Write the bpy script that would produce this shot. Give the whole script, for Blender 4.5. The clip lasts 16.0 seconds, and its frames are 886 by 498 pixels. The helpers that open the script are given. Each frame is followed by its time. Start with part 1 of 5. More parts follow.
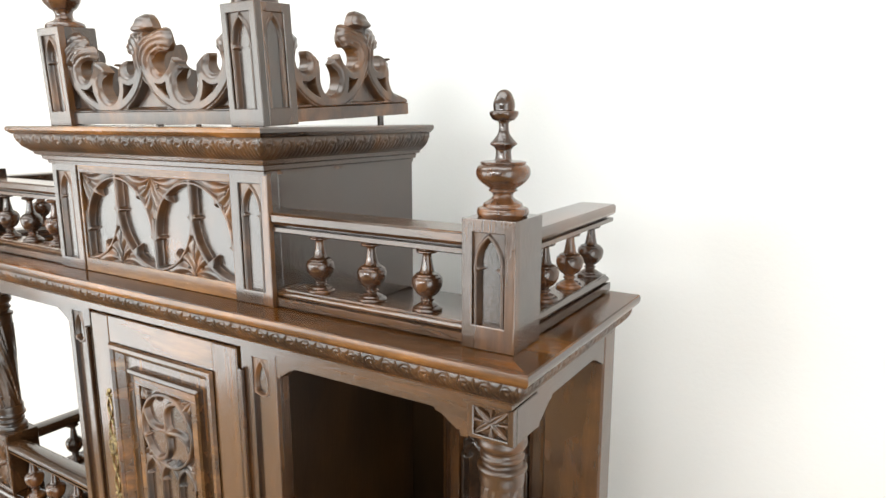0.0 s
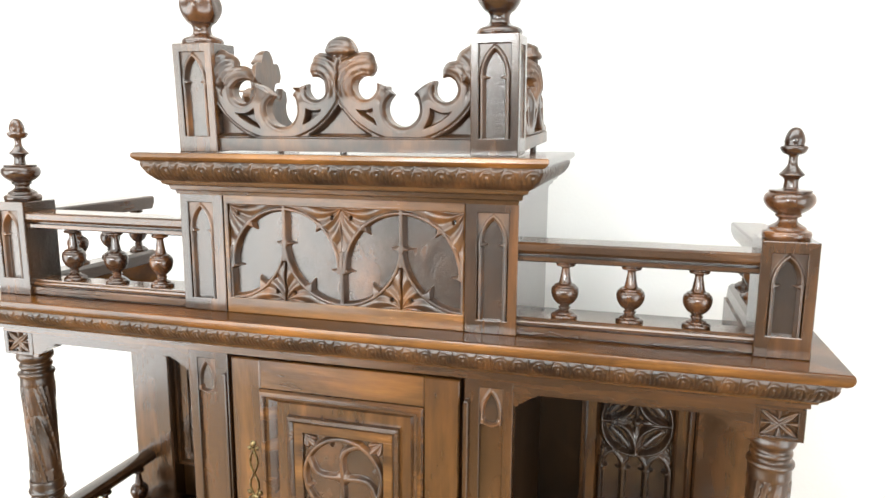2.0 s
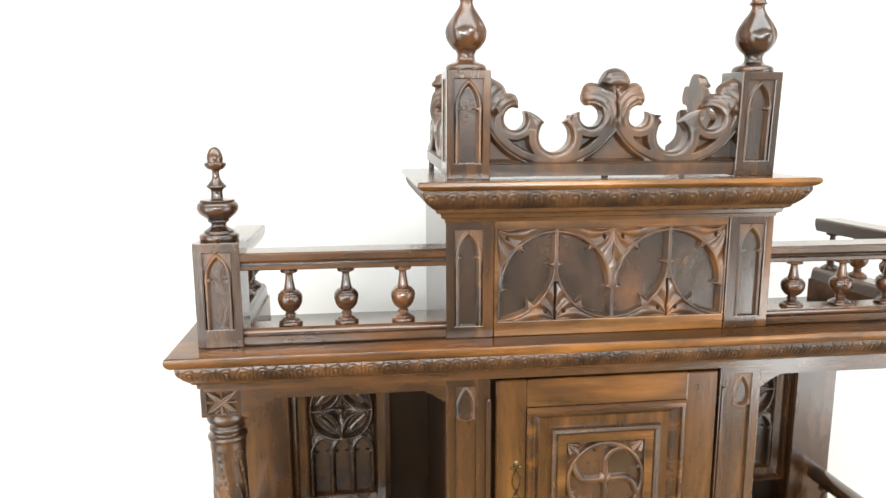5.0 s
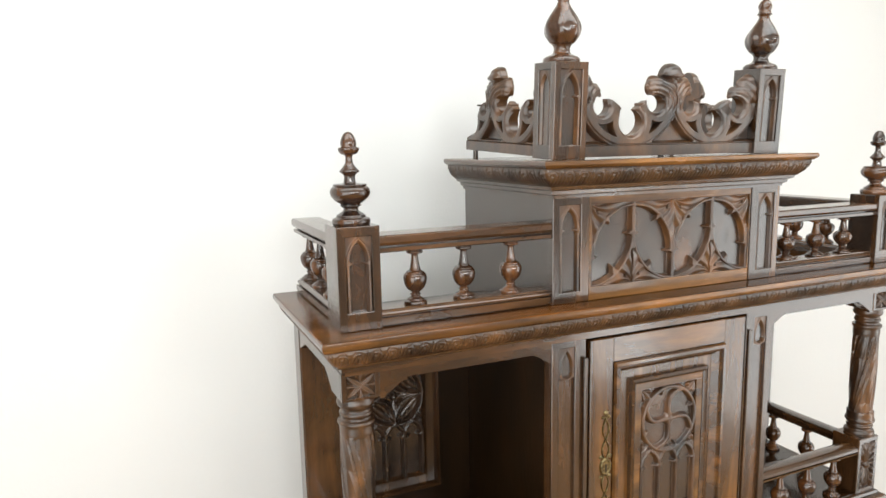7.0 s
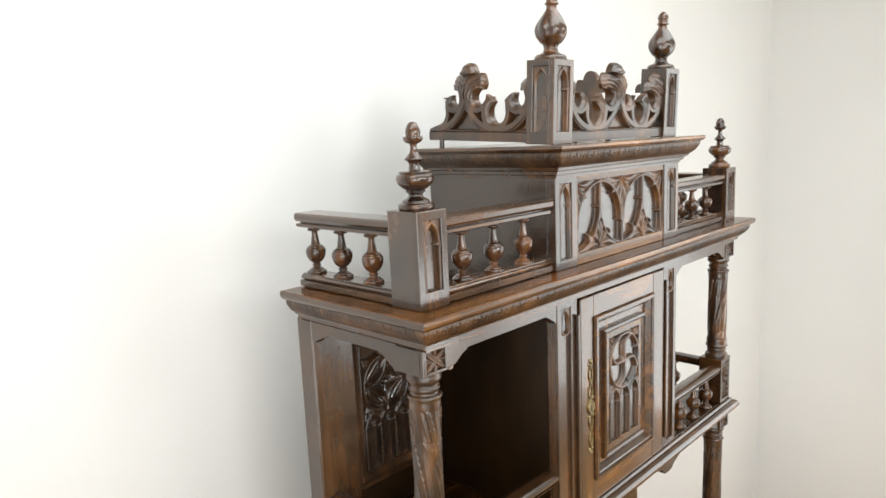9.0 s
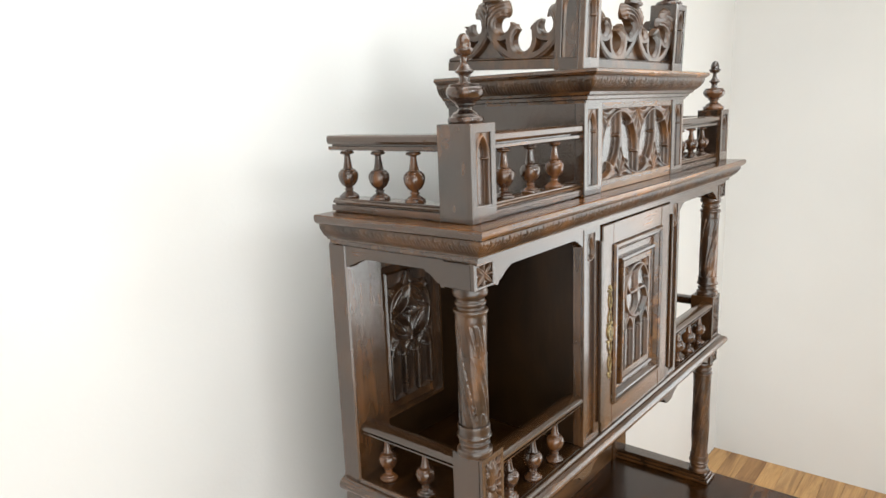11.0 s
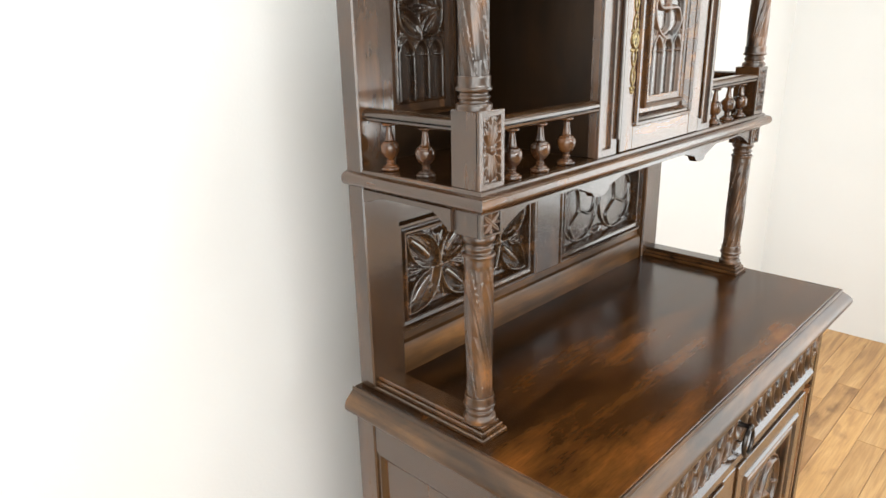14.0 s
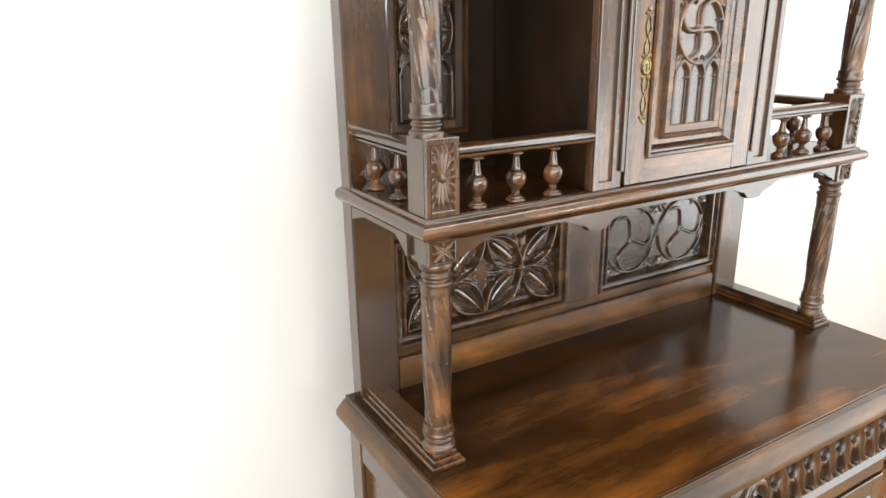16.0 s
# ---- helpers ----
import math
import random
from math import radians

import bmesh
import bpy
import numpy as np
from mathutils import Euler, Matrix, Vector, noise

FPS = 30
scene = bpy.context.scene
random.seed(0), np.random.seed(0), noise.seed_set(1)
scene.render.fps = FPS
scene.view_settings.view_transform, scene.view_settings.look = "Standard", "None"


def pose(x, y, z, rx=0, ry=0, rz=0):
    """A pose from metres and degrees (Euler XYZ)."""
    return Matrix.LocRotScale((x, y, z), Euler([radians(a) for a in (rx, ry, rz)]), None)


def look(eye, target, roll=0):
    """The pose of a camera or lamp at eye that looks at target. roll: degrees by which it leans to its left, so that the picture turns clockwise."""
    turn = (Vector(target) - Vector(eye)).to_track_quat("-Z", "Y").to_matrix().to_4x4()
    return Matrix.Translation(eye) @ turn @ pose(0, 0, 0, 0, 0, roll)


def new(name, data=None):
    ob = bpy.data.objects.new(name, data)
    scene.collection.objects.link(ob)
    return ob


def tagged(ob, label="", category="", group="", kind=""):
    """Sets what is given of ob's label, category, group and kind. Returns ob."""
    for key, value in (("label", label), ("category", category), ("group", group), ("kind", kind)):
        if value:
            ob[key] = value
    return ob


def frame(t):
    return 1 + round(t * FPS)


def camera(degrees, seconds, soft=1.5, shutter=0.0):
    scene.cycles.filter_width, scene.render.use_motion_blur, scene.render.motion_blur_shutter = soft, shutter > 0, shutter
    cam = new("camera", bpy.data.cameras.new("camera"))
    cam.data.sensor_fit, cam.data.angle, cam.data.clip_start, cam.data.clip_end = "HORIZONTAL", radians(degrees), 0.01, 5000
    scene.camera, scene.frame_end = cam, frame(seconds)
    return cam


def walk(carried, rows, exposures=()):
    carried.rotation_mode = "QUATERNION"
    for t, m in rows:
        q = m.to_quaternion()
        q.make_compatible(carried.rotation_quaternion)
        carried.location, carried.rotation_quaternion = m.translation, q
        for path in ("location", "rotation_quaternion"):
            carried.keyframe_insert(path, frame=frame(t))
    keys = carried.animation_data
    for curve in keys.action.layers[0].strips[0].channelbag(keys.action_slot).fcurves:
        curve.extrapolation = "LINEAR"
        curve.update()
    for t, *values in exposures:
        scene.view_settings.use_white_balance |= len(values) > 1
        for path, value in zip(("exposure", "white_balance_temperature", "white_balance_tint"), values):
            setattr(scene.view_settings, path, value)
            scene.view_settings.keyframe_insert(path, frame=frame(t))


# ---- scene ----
cam = camera(66.0, 16.0)
PATH = [
    (0, (0.888, -0.598, 2.155), (-0.167, 1.059, 1.778), -0.2),
    (0.5, (0.779, -0.687, 2.159), (-0.162, 1.038, 1.786), 0.6),
    (1, (0.673, -0.761, 2.163), (-0.13, 1.04, 1.828), 0.5),
    (1.5, (0.537, -0.799, 2.16), (-0.118, 1.065, 1.851), 0.6),
    (2, (0.382, -0.845, 2.172), (-0.142, 1.057, 1.841), 0.4),
    (2.5, (0.243, -0.899, 2.191), (-0.156, 1.035, 1.875), 0.2),
    (3, (0.099, -0.924, 2.19), (-0.085, 1.041, 1.864), -0.4),
    (3.5, (0.025, -0.938, 2.181), (-0.059, 1.031, 1.838), -0.9),
    (4, (-0.099, -0.949, 2.173), (-0.118, 1.029, 1.882), -0.7),
    (4.5, (-0.236, -0.95, 2.203), (-0.174, 1.025, 1.899), -0.8),
    (4.7, (-0.284, -0.948, 2.21), (-0.159, 1.022, 1.889), -0.5),
    (6.8, (-0.805, -0.903, 2.207), (-0.035, 0.907, 1.847), -1.1),
    (7, (-0.831, -0.898, 2.173), (-0.032, 0.91, 1.869), -1.1),
    (7.5, (-0.962, -0.888, 2.177), (-0.012, 0.845, 1.872), -0.8),
    (8, (-1.095, -0.822, 2.168), (0.087, 0.761, 1.856), -1.5),
    (8.2, (-1.128, -0.794, 2.17), (0.108, 0.748, 1.859), -1.8),
    (10.3, (-1.399, -0.6, 2.172), (0.162, 0.594, 1.801), -2.6),
    (10.5, (-1.391, -0.593, 2.146), (0.156, 0.618, 1.77), -2.6),
    (11, (-1.386, -0.594, 2.087), (0.126, 0.651, 1.682), -2.2),
    (11.5, (-1.39, -0.605, 2.007), (0.091, 0.659, 1.547), -2.2),
    (12, (-1.399, -0.626, 1.928), (0.061, 0.647, 1.431), -2.0),
    (12.5, (-1.391, -0.629, 1.863), (0.045, 0.652, 1.317), -1.8),
    (13, (-1.385, -0.617, 1.792), (0.031, 0.667, 1.205), -1.3),
    (13.5, (-1.392, -0.636, 1.7), (0.005, 0.668, 1.111), -1.1),
    (14, (-1.371, -0.681, 1.662), (-0.012, 0.644, 1.032), -1.3),
    (14.5, (-1.356, -0.682, 1.659), (-0.028, 0.659, 0.996), -0.7),
    (15, (-1.304, -0.712, 1.651), (-0.006, 0.662, 0.999), -1.2),
    (15.5, (-1.176, -0.804, 1.656), (-0.038, 0.708, 1.01), -1.3),
    (16, (-1.083, -0.886, 1.69), (-0.114, 0.752, 1.076), -0.9),
]
EXPOSURES = [(0, -0.02), (1.5, 0.16), (3.0, 0.38), (4.5, 0.30), (7, -0.33), (8, -0.34), (10.5, -0.34), (11.5, -0.30), (13.0, 0.03), (14.5, 0.07), (16, 0.22)]
walk(cam, [(t, look(eye, target, roll)) for t, eye, target, roll in PATH], EXPOSURES)
# ---- world, lamps and exposure ----
world = bpy.data.worlds.new("sky")
scene.world = world
world.use_nodes = True
wn = world.node_tree.nodes
sky = wn.new("ShaderNodeTexSky")
sky.sky_type = "NISHITA"
sky.sun_disc = False
sky.sun_elevation, sky.sun_rotation = radians(38), radians(200)
wn["Background"].inputs["Strength"].default_value = 0.10
world.node_tree.links.new(sky.outputs["Color"], wn["Background"].inputs["Color"])
scene.view_settings.exposure = 0.0

ROOM_W, ROOM_E, ROOM_N, ROOM_S, ROOM_H = -3.3, 2.58, 0.59, -4.3, 3.1


def window_lamp(name, x, y, z, wide, high, watts, rz, colour):
    """Daylight that enters by an unseen window opening."""
    lamp = bpy.data.lights.new(name, "AREA")
    lamp.shape, lamp.size, lamp.size_y = "RECTANGLE", wide, high
    lamp.energy, lamp.color = watts, colour
    ob = new(name, lamp)
    ob.matrix_basis = pose(x, y, z, 90, 0, rz)
    return ob


DAYLIGHT = (0.945, 0.985, 0.985)
SILL, HIGH = 0.12, 2.68
# centre, width, sill, height of each window; all unseen, placed from sheen and shadow
WEST_WINDOW = (-2.85, 2.7, SILL, HIGH)
EAST_WINDOWS = ((-3.45, 0.9, 0.25, 0.9), (-1.75, 1.5, 0.4, 2.4))
# the last of these is added only to even the light on the walls
SOUTH_OPENINGS = ((-2.45, 1.6, 0.4, 2.4), (-0.95, 1.1, 2.45, 0.55), (0.95, 1.4, 2.45, 0.55))


def daylight(name, x, y, window, watts, rz):
    centre, wide, sill, high = window
    window_lamp(name, centre if x is None else x, centre if y is None else y, sill + high / 2, wide, high, watts, rz, DAYLIGHT)


daylight("west_daylight", ROOM_W - 0.02, None, WEST_WINDOW, 113, -90)
for window, watts in zip(EAST_WINDOWS, (24, 50)):
    daylight("east_daylight", ROOM_E + 0.02, None, window, watts, 90)
for window, watts in zip(SOUTH_OPENINGS, (62, 62, 44)):
    daylight("south_light", None, ROOM_S - 0.02, window, watts, 0)

# unseen overhead area light with no fitting, added for light from above
overhead_fill = bpy.data.lights.new("overhead_fill", "AREA")
overhead_fill.shape, overhead_fill.size, overhead_fill.size_y = "RECTANGLE", 3.2, 0.8
overhead_fill.energy, overhead_fill.color = 40, DAYLIGHT
new("overhead_fill", overhead_fill).matrix_basis = pose(-0.35, -0.5, ROOM_H - 0.02, 0, 0, 0)


# ---- materials ----
def nodes_of(name):
    m = bpy.data.materials.new(name)
    m.use_nodes = True
    nt = m.node_tree
    return m, nt, nt.nodes["Principled BSDF"]


def ramp(nt, fac, stops):
    r = nt.nodes.new("ShaderNodeValToRGB")
    els = r.color_ramp.elements
    while len(els) < len(stops):
        els.new(0.5)
    for e, (p, c) in zip(els, stops):
        e.position, e.color = p, (*c, 1)
    nt.links.new(fac, r.inputs["Fac"])
    return r.outputs["Color"]


def noise_tex(nt, vec, scale, detail=4, rough=0.55, dist=0.0):
    n = nt.nodes.new("ShaderNodeTexNoise")
    n.inputs["Scale"].default_value, n.inputs["Detail"].default_value = scale, detail
    n.inputs["Roughness"].default_value, n.inputs["Distortion"].default_value = rough, dist
    nt.links.new(vec, n.inputs["Vector"])
    return n.outputs["Fac"]


def mapped(nt, scale, offset=None, which="Object"):
    tc = nt.nodes.new("ShaderNodeTexCoord")
    mp = nt.nodes.new("ShaderNodeMapping")
    mp.inputs["Scale"].default_value = scale
    nt.links.new(tc.outputs[which], mp.inputs["Vector"])
    if offset is not None:
        nt.links.new(offset, mp.inputs["Location"])
    return mp.outputs["Vector"]


def math_node(nt, op, a, b):
    n = nt.nodes.new("ShaderNodeMath")
    n.operation = op
    for k, v in ((0, a), (1, b)):
        if isinstance(v, (int, float)):
            n.inputs[k].default_value = v
        else:
            nt.links.new(v, n.inputs[k])
    return n.outputs[0]


def mix(nt, fac, a, b, how="MIX"):
    n = nt.nodes.new("ShaderNodeMixRGB")
    n.blend_type = how
    for k, v in (("Fac", fac), ("Color1", a), ("Color2", b)):
        if isinstance(v, (int, float)):
            n.inputs[k].default_value = v
        elif isinstance(v, tuple):
            n.inputs[k].default_value = (*v, 1)
        else:
            nt.links.new(v, n.inputs[k])
    return n.outputs[0]


def bump(nt, bsdf, height, strength, distance):
    b = nt.nodes.new("ShaderNodeBump")
    b.inputs["Strength"].default_value, b.inputs["Distance"].default_value = strength, distance
    nt.links.new(height, b.inputs["Height"])
    nt.links.new(b.outputs["Normal"], bsdf.inputs["Normal"])


def walnut(name, along, dark, mid, light, rough=(0.15, 0.27), coat=0.3, stain=0.9, worn=0.2, fine=0.35, lumps=2.0, figure=(2.4, 26), patch=(8, 17), shine=0.85, punched=False):
    """Old waxed walnut: soft long grain along one axis, darker and golden patches, rubbed edges."""
    m, nt, bsdf = nodes_of(name)
    info = nt.nodes.new("ShaderNodeObjectInfo")
    shift = math_node(nt, "MULTIPLY", info.outputs["Random"], 9.0)

    def long(a, b):
        return {"x": (a, b, b), "y": (b, a, b), "z": (b, b, a)}[along]

    grain = noise_tex(nt, mapped(nt, long(*figure), shift), 1.0, 5, 0.58, 0.35)
    streak = noise_tex(nt, mapped(nt, (240, 240, 240) if punched else long(6, 150), shift), 1.0, 3, 0.55, 0.5)
    pores = noise_tex(nt, mapped(nt, (420, 420, 420) if punched else long(45, 520), shift), 1.0, 2, 0.5)
    blot = noise_tex(nt, mapped(nt, long(*patch), shift), 1.0, 4, 0.6, 0.6)
    colour = ramp(nt, grain, [(0.30, dark), (0.5, mid), (0.72, light)])
    colour = mix(nt, fine, colour, ramp(nt, streak, [(0.34, (0.72, 0.70, 0.68)), (0.62, (1.06, 1.05, 1.04))]), "MULTIPLY")
    colour = mix(nt, 0.28, colour, ramp(nt, pores, [(0.36, (0.55, 0.53, 0.51)), (0.5, (1, 1, 1))]), "MULTIPLY")
    colour = mix(nt, stain, colour, ramp(nt, blot, [(0.34, (0.46, 0.46, 0.48)), (0.5, (0.95, 0.94, 0.92)), (0.68, (1.65, 1.48, 1.20))]), "MULTIPLY")
    geo = nt.nodes.new("ShaderNodeNewGeometry")
    rubbed = ramp(nt, geo.outputs["Pointiness"], [(0.53, (0, 0, 0)), (0.62, (1, 1, 1))])
    patchy = math_node(nt, "MULTIPLY", rubbed, math_node(nt, "MULTIPLY", blot, worn * 1.8))
    colour = mix(nt, patchy, colour, tuple(min(1, c * 1.25) for c in light))
    tone = ramp(nt, info.outputs["Random"], [(0.0, (0.78, 0.79, 0.81)), (0.5, (1.0, 1.0, 1.0)), (1.0, (1.16, 1.13, 1.07))])
    colour = mix(nt, 1.0, colour, tone, "MULTIPLY")
    nt.links.new(colour, bsdf.inputs["Base Color"])
    r = nt.nodes.new("ShaderNodeMapRange")
    r.inputs["To Min"].default_value, r.inputs["To Max"].default_value = rough
    nt.links.new(math_node(nt, "ADD", math_node(nt, "MULTIPLY", blot, 0.5), math_node(nt, "MULTIPLY", streak, 0.5)), r.inputs["Value"])
    nt.links.new(r.outputs["Result"], bsdf.inputs["Roughness"])
    bsdf.inputs["Coat Weight"].default_value = coat
    bsdf.inputs["Coat Roughness"].default_value = 0.10
    bsdf.inputs["Specular IOR Level"].default_value = shine
    height = math_node(nt, "ADD", math_node(nt, "MULTIPLY", pores, 0.55), math_node(nt, "ADD", math_node(nt, "MULTIPLY", streak, 1.1 if punched else 0.7 * fine), math_node(nt, "MULTIPLY", blot, lumps)))
    bump(nt, bsdf, height, 0.35, 0.0009)
    return m


DARK, MID, LIGHT = (0.0135, 0.0067, 0.0037), (0.042, 0.0190, 0.0077), (0.096, 0.0425, 0.0148)
WOOD_X = walnut("walnut_grain_across", "x", (0.015, 0.0072, 0.0036), (0.043, 0.0192, 0.0072), (0.105, 0.047, 0.0160), fine=0.22, stain=0.75)
PLAIN = walnut("walnut_plain_board", "z", (0.019, 0.0098, 0.0054), (0.031, 0.0153, 0.0078), (0.050, 0.0235, 0.0105), stain=0.5, fine=0.2, figure=(2.0, 14))
WOOD_Y = walnut("walnut_grain_deep", "y", DARK, MID, LIGHT, fine=0.2, stain=0.8)
WOOD_Z = walnut("walnut_grain_upright", "z", DARK, MID, LIGHT, fine=0.18, stain=0.8)
CARVED = walnut("walnut_carved", "z", (0.012, 0.0057, 0.0030), (0.063, 0.0280, 0.0104), (0.150, 0.067, 0.0215), (0.26, 0.38), 0.15, 0.8, 0.38, 0.2, 2.5, (12, 22), (14, 20))
BAND = walnut("walnut_matte_carving", "z", (0.014, 0.0072, 0.0042), (0.060, 0.0285, 0.0118), (0.138, 0.065, 0.0235), (0.28, 0.40), 0.0, 0.6, 0.3, 0.1, 2.0, (12, 22), (14, 20), 0.8)
TURNED = walnut("walnut_turned", "z", (0.014, 0.0060, 0.0030), (0.074, 0.0290, 0.0102), (0.180, 0.072, 0.0225), (0.17, 0.28), 0.2, 0.6, 0.2, 0.2, 2.0, (8, 24))
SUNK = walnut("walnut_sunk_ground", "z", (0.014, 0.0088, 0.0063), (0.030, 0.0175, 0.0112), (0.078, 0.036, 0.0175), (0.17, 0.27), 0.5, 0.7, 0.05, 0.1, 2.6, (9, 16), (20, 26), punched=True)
GLOSS = walnut("walnut_varnished_carving", "z", (0.012, 0.0062, 0.0034), (0.046, 0.0225, 0.0095), (0.115, 0.056, 0.021), (0.13, 0.22), 0.6, 0.7, 0.2, 0.1, 2.5, (12, 22), (14, 20))
NICHE = walnut("walnut_dark_tracery", "z", (0.008, 0.0042, 0.0026), (0.023, 0.0115, 0.0060), (0.052, 0.026, 0.0105), (0.22, 0.34), 0.25, 0.6, 0.15, 0.1, 2.0, (12, 22), (14, 20))
DOORWOOD, DOORRAIL = (walnut("walnut_polished_door", grain, (0.014, 0.0058, 0.0025), (0.064, 0.0265, 0.0080), (0.172, 0.075, 0.0190), stain=1.0, fine=0.25, patch=(4, 11)) for grain in "zx")
GOLDEN = walnut("walnut_golden", "x", (0.028, 0.0125, 0.0048), (0.115, 0.0510, 0.0150), (0.250, 0.115, 0.0310), (0.20, 0.32), 0.2, 0.7, 0.2, 0.35, 2.0, (2.4, 26), (8, 17), 0.6)
RAIL = walnut("walnut_stained_rail", "x", (0.012, 0.0055, 0.0026), (0.066, 0.0280, 0.0088), (0.190, 0.084, 0.0220), (0.26, 0.38), 0.0, 1.0, 0.2, 0.35, 2.0, (2.4, 26), (6, 14), 0.28)
TOPWOOD = walnut("walnut_worn_top", "x", (0.012, 0.0048, 0.0020), (0.078, 0.0285, 0.0062), (0.180, 0.071, 0.0140), (0.09, 0.16), 0.0, 0.95, 0.15, 0.4, 0.7, (2.2, 15), (3.2, 6.0), 0.28)
# boards inside the hutch; part of their shade is put into this darker colour
INNER = walnut("walnut_shaded_inside", "z", (0.008, 0.0037, 0.0017), (0.0215, 0.0096, 0.0029), (0.050, 0.0220, 0.0062), (0.26, 0.40), 0.0, 0.9, 0.1, 0.35, 2.0, (1.6, 8), (4, 7), 0.28)
EDGE_X, EDGE_Y = (walnut("walnut_rubbed_edge", grain, (0.020, 0.0098, 0.0048), (0.066, 0.0325, 0.0130), (0.145, 0.073, 0.0280), (0.32, 0.44), 0.0, 0.8, 0.2, 0.25, 2.0, (2.4, 22), (6, 14), 0.6) for grain in "xy")
WORKTOP = walnut("walnut_worn_lit_worktop", "x", (0.0030, 0.0013, 0.0007), (0.0120, 0.0044, 0.0014), (0.050, 0.0185, 0.0046), (0.10, 0.18), 0.0, 0.8, 0.15, 0.4, 0.5, (2.2, 15), (5, 9), 0.40)
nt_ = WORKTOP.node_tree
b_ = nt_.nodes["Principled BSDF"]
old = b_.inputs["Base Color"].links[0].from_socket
rub_and_light = noise_tex(nt_, mapped(nt_, (1.5, 3.6, 3.6)), 1.0, 4, 0.55, 0.3)
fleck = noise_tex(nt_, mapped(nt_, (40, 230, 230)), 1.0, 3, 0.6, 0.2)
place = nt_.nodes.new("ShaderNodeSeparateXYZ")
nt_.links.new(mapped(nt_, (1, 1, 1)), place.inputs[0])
# patchy golden wear; this gradient puts the shade of the back into the colour
rub_and_light = math_node(nt_, "ADD", rub_and_light, math_node(nt_, "MULTIPLY", place.outputs["Y"], -0.55))
worn_and_lit = ramp(nt_, math_node(nt_, "ADD", math_node(nt_, "MULTIPLY", rub_and_light, 0.76), math_node(nt_, "MULTIPLY", fleck, 0.24)), [(0.36, (0, 0, 0)), (0.74, (1, 1, 1))])
nt_.links.new(mix(nt_, worn_and_lit, old, mix(nt_, 1.0, old, (4.7, 4.6, 3.9), "MULTIPLY")), b_.inputs["Base Color"])
SHELF = walnut("walnut_dark_shelf", "x", (0.005, 0.0024, 0.0014), (0.024, 0.0098, 0.0034), (0.075, 0.031, 0.0085), (0.10, 0.18), 0.1, 0.9, 0.1, 0.4, 0.8, (3.0, 28), (4, 9), 0.5)

BRASS, nt_, b_ = nodes_of("aged_brass")
tarnish = noise_tex(nt_, mapped(nt_, (160, 160, 160)), 1.0, 3)
nt_.links.new(ramp(nt_, tarnish, [(0.3, (0.06, 0.045, 0.022)), (0.65, (0.33, 0.26, 0.13))]), b_.inputs["Base Color"])
b_.inputs["Metallic"].default_value, b_.inputs["Roughness"].default_value = 1.0, 0.3
IRON, nt_, b_ = nodes_of("dark_iron")
nt_.links.new(ramp(nt_, noise_tex(nt_, mapped(nt_, (90, 90, 90)), 1.0, 3), [(0.3, (0.02, 0.018, 0.017)), (0.7, (0.09, 0.08, 0.075))]), b_.inputs["Base Color"])
b_.inputs["Metallic"].default_value, b_.inputs["Roughness"].default_value = 0.9, 0.28
VOID, nt_, b_ = nodes_of("unlit_gap")
b_.inputs["Base Color"].default_value, b_.inputs["Roughness"].default_value = (0.012, 0.008, 0.006, 1), 0.8


def plaster(name, base, rough):
    m, nt, bsdf = nodes_of(name)
    big = noise_tex(nt, mapped(nt, (0.9, 0.9, 0.9)), 1.0, 3)
    small = noise_tex(nt, mapped(nt, (140, 140, 140)), 1.0, 3)
    c = ramp(nt, big, [(0.3, tuple(v * 0.93 for v in base)), (0.7, base)])
    nt.links.new(c, bsdf.inputs["Base Color"])
    bsdf.inputs["Roughness"].default_value = rough
    bump(nt, bsdf, math_node(nt, "ADD", small, math_node(nt, "MULTIPLY", big, 2.0)), 0.25, 0.0015)
    return m


WALL = plaster("white_wall_paint", (0.77, 0.77, 0.757), 0.55)
# surfaces out of view, toned down to cut haze and bounced light
CEILING = plaster("unseen_pale_ceiling", (0.55, 0.55, 0.53), 0.8)
FAR_WALL = plaster("unseen_dark_wall", (0.20, 0.185, 0.165), 0.6)
SIDE_WALL = plaster("unseen_grey_wall", (0.45, 0.44, 0.42), 0.6)

PLANK, nt_, b_ = nodes_of("oak_floor_plank")
inf = nt_.nodes.new("ShaderNodeObjectInfo")
sh = math_node(nt_, "MULTIPLY", inf.outputs["Random"], 23.0)
g1 = noise_tex(nt_, mapped(nt_, (1.4, 16, 16), sh), 1.0, 5, 0.6, 1.2)
g2 = noise_tex(nt_, mapped(nt_, (7, 190, 190), sh), 1.0, 2)
knot = noise_tex(nt_, mapped(nt_, (4, 9, 9), sh), 1.0, 3, 0.6)
pc = ramp(nt_, g1, [(0.25, (0.27, 0.135, 0.050)), (0.5, (0.52, 0.300, 0.118)), (0.8, (0.68, 0.43, 0.20))])
pc = mix(nt_, 0.35, pc, ramp(nt_, g2, [(0.35, (0.6, 0.52, 0.45)), (0.6, (1, 1, 1))]), "MULTIPLY")
pc = mix(nt_, 0.8, pc, ramp(nt_, knot, [(0.26, (0.3, 0.22, 0.17)), (0.42, (1, 1, 1))]), "MULTIPLY")
tone = ramp(nt_, inf.outputs["Random"], [(0.0, (0.62, 0.52, 0.45)), (0.45, (1, 1, 1)), (1.0, (1.15, 1.12, 1.05))])
pc = mix(nt_, 0.8, pc, tone, "MULTIPLY")
nt_.links.new(pc, b_.inputs["Base Color"])
b_.inputs["Roughness"].default_value = 0.36
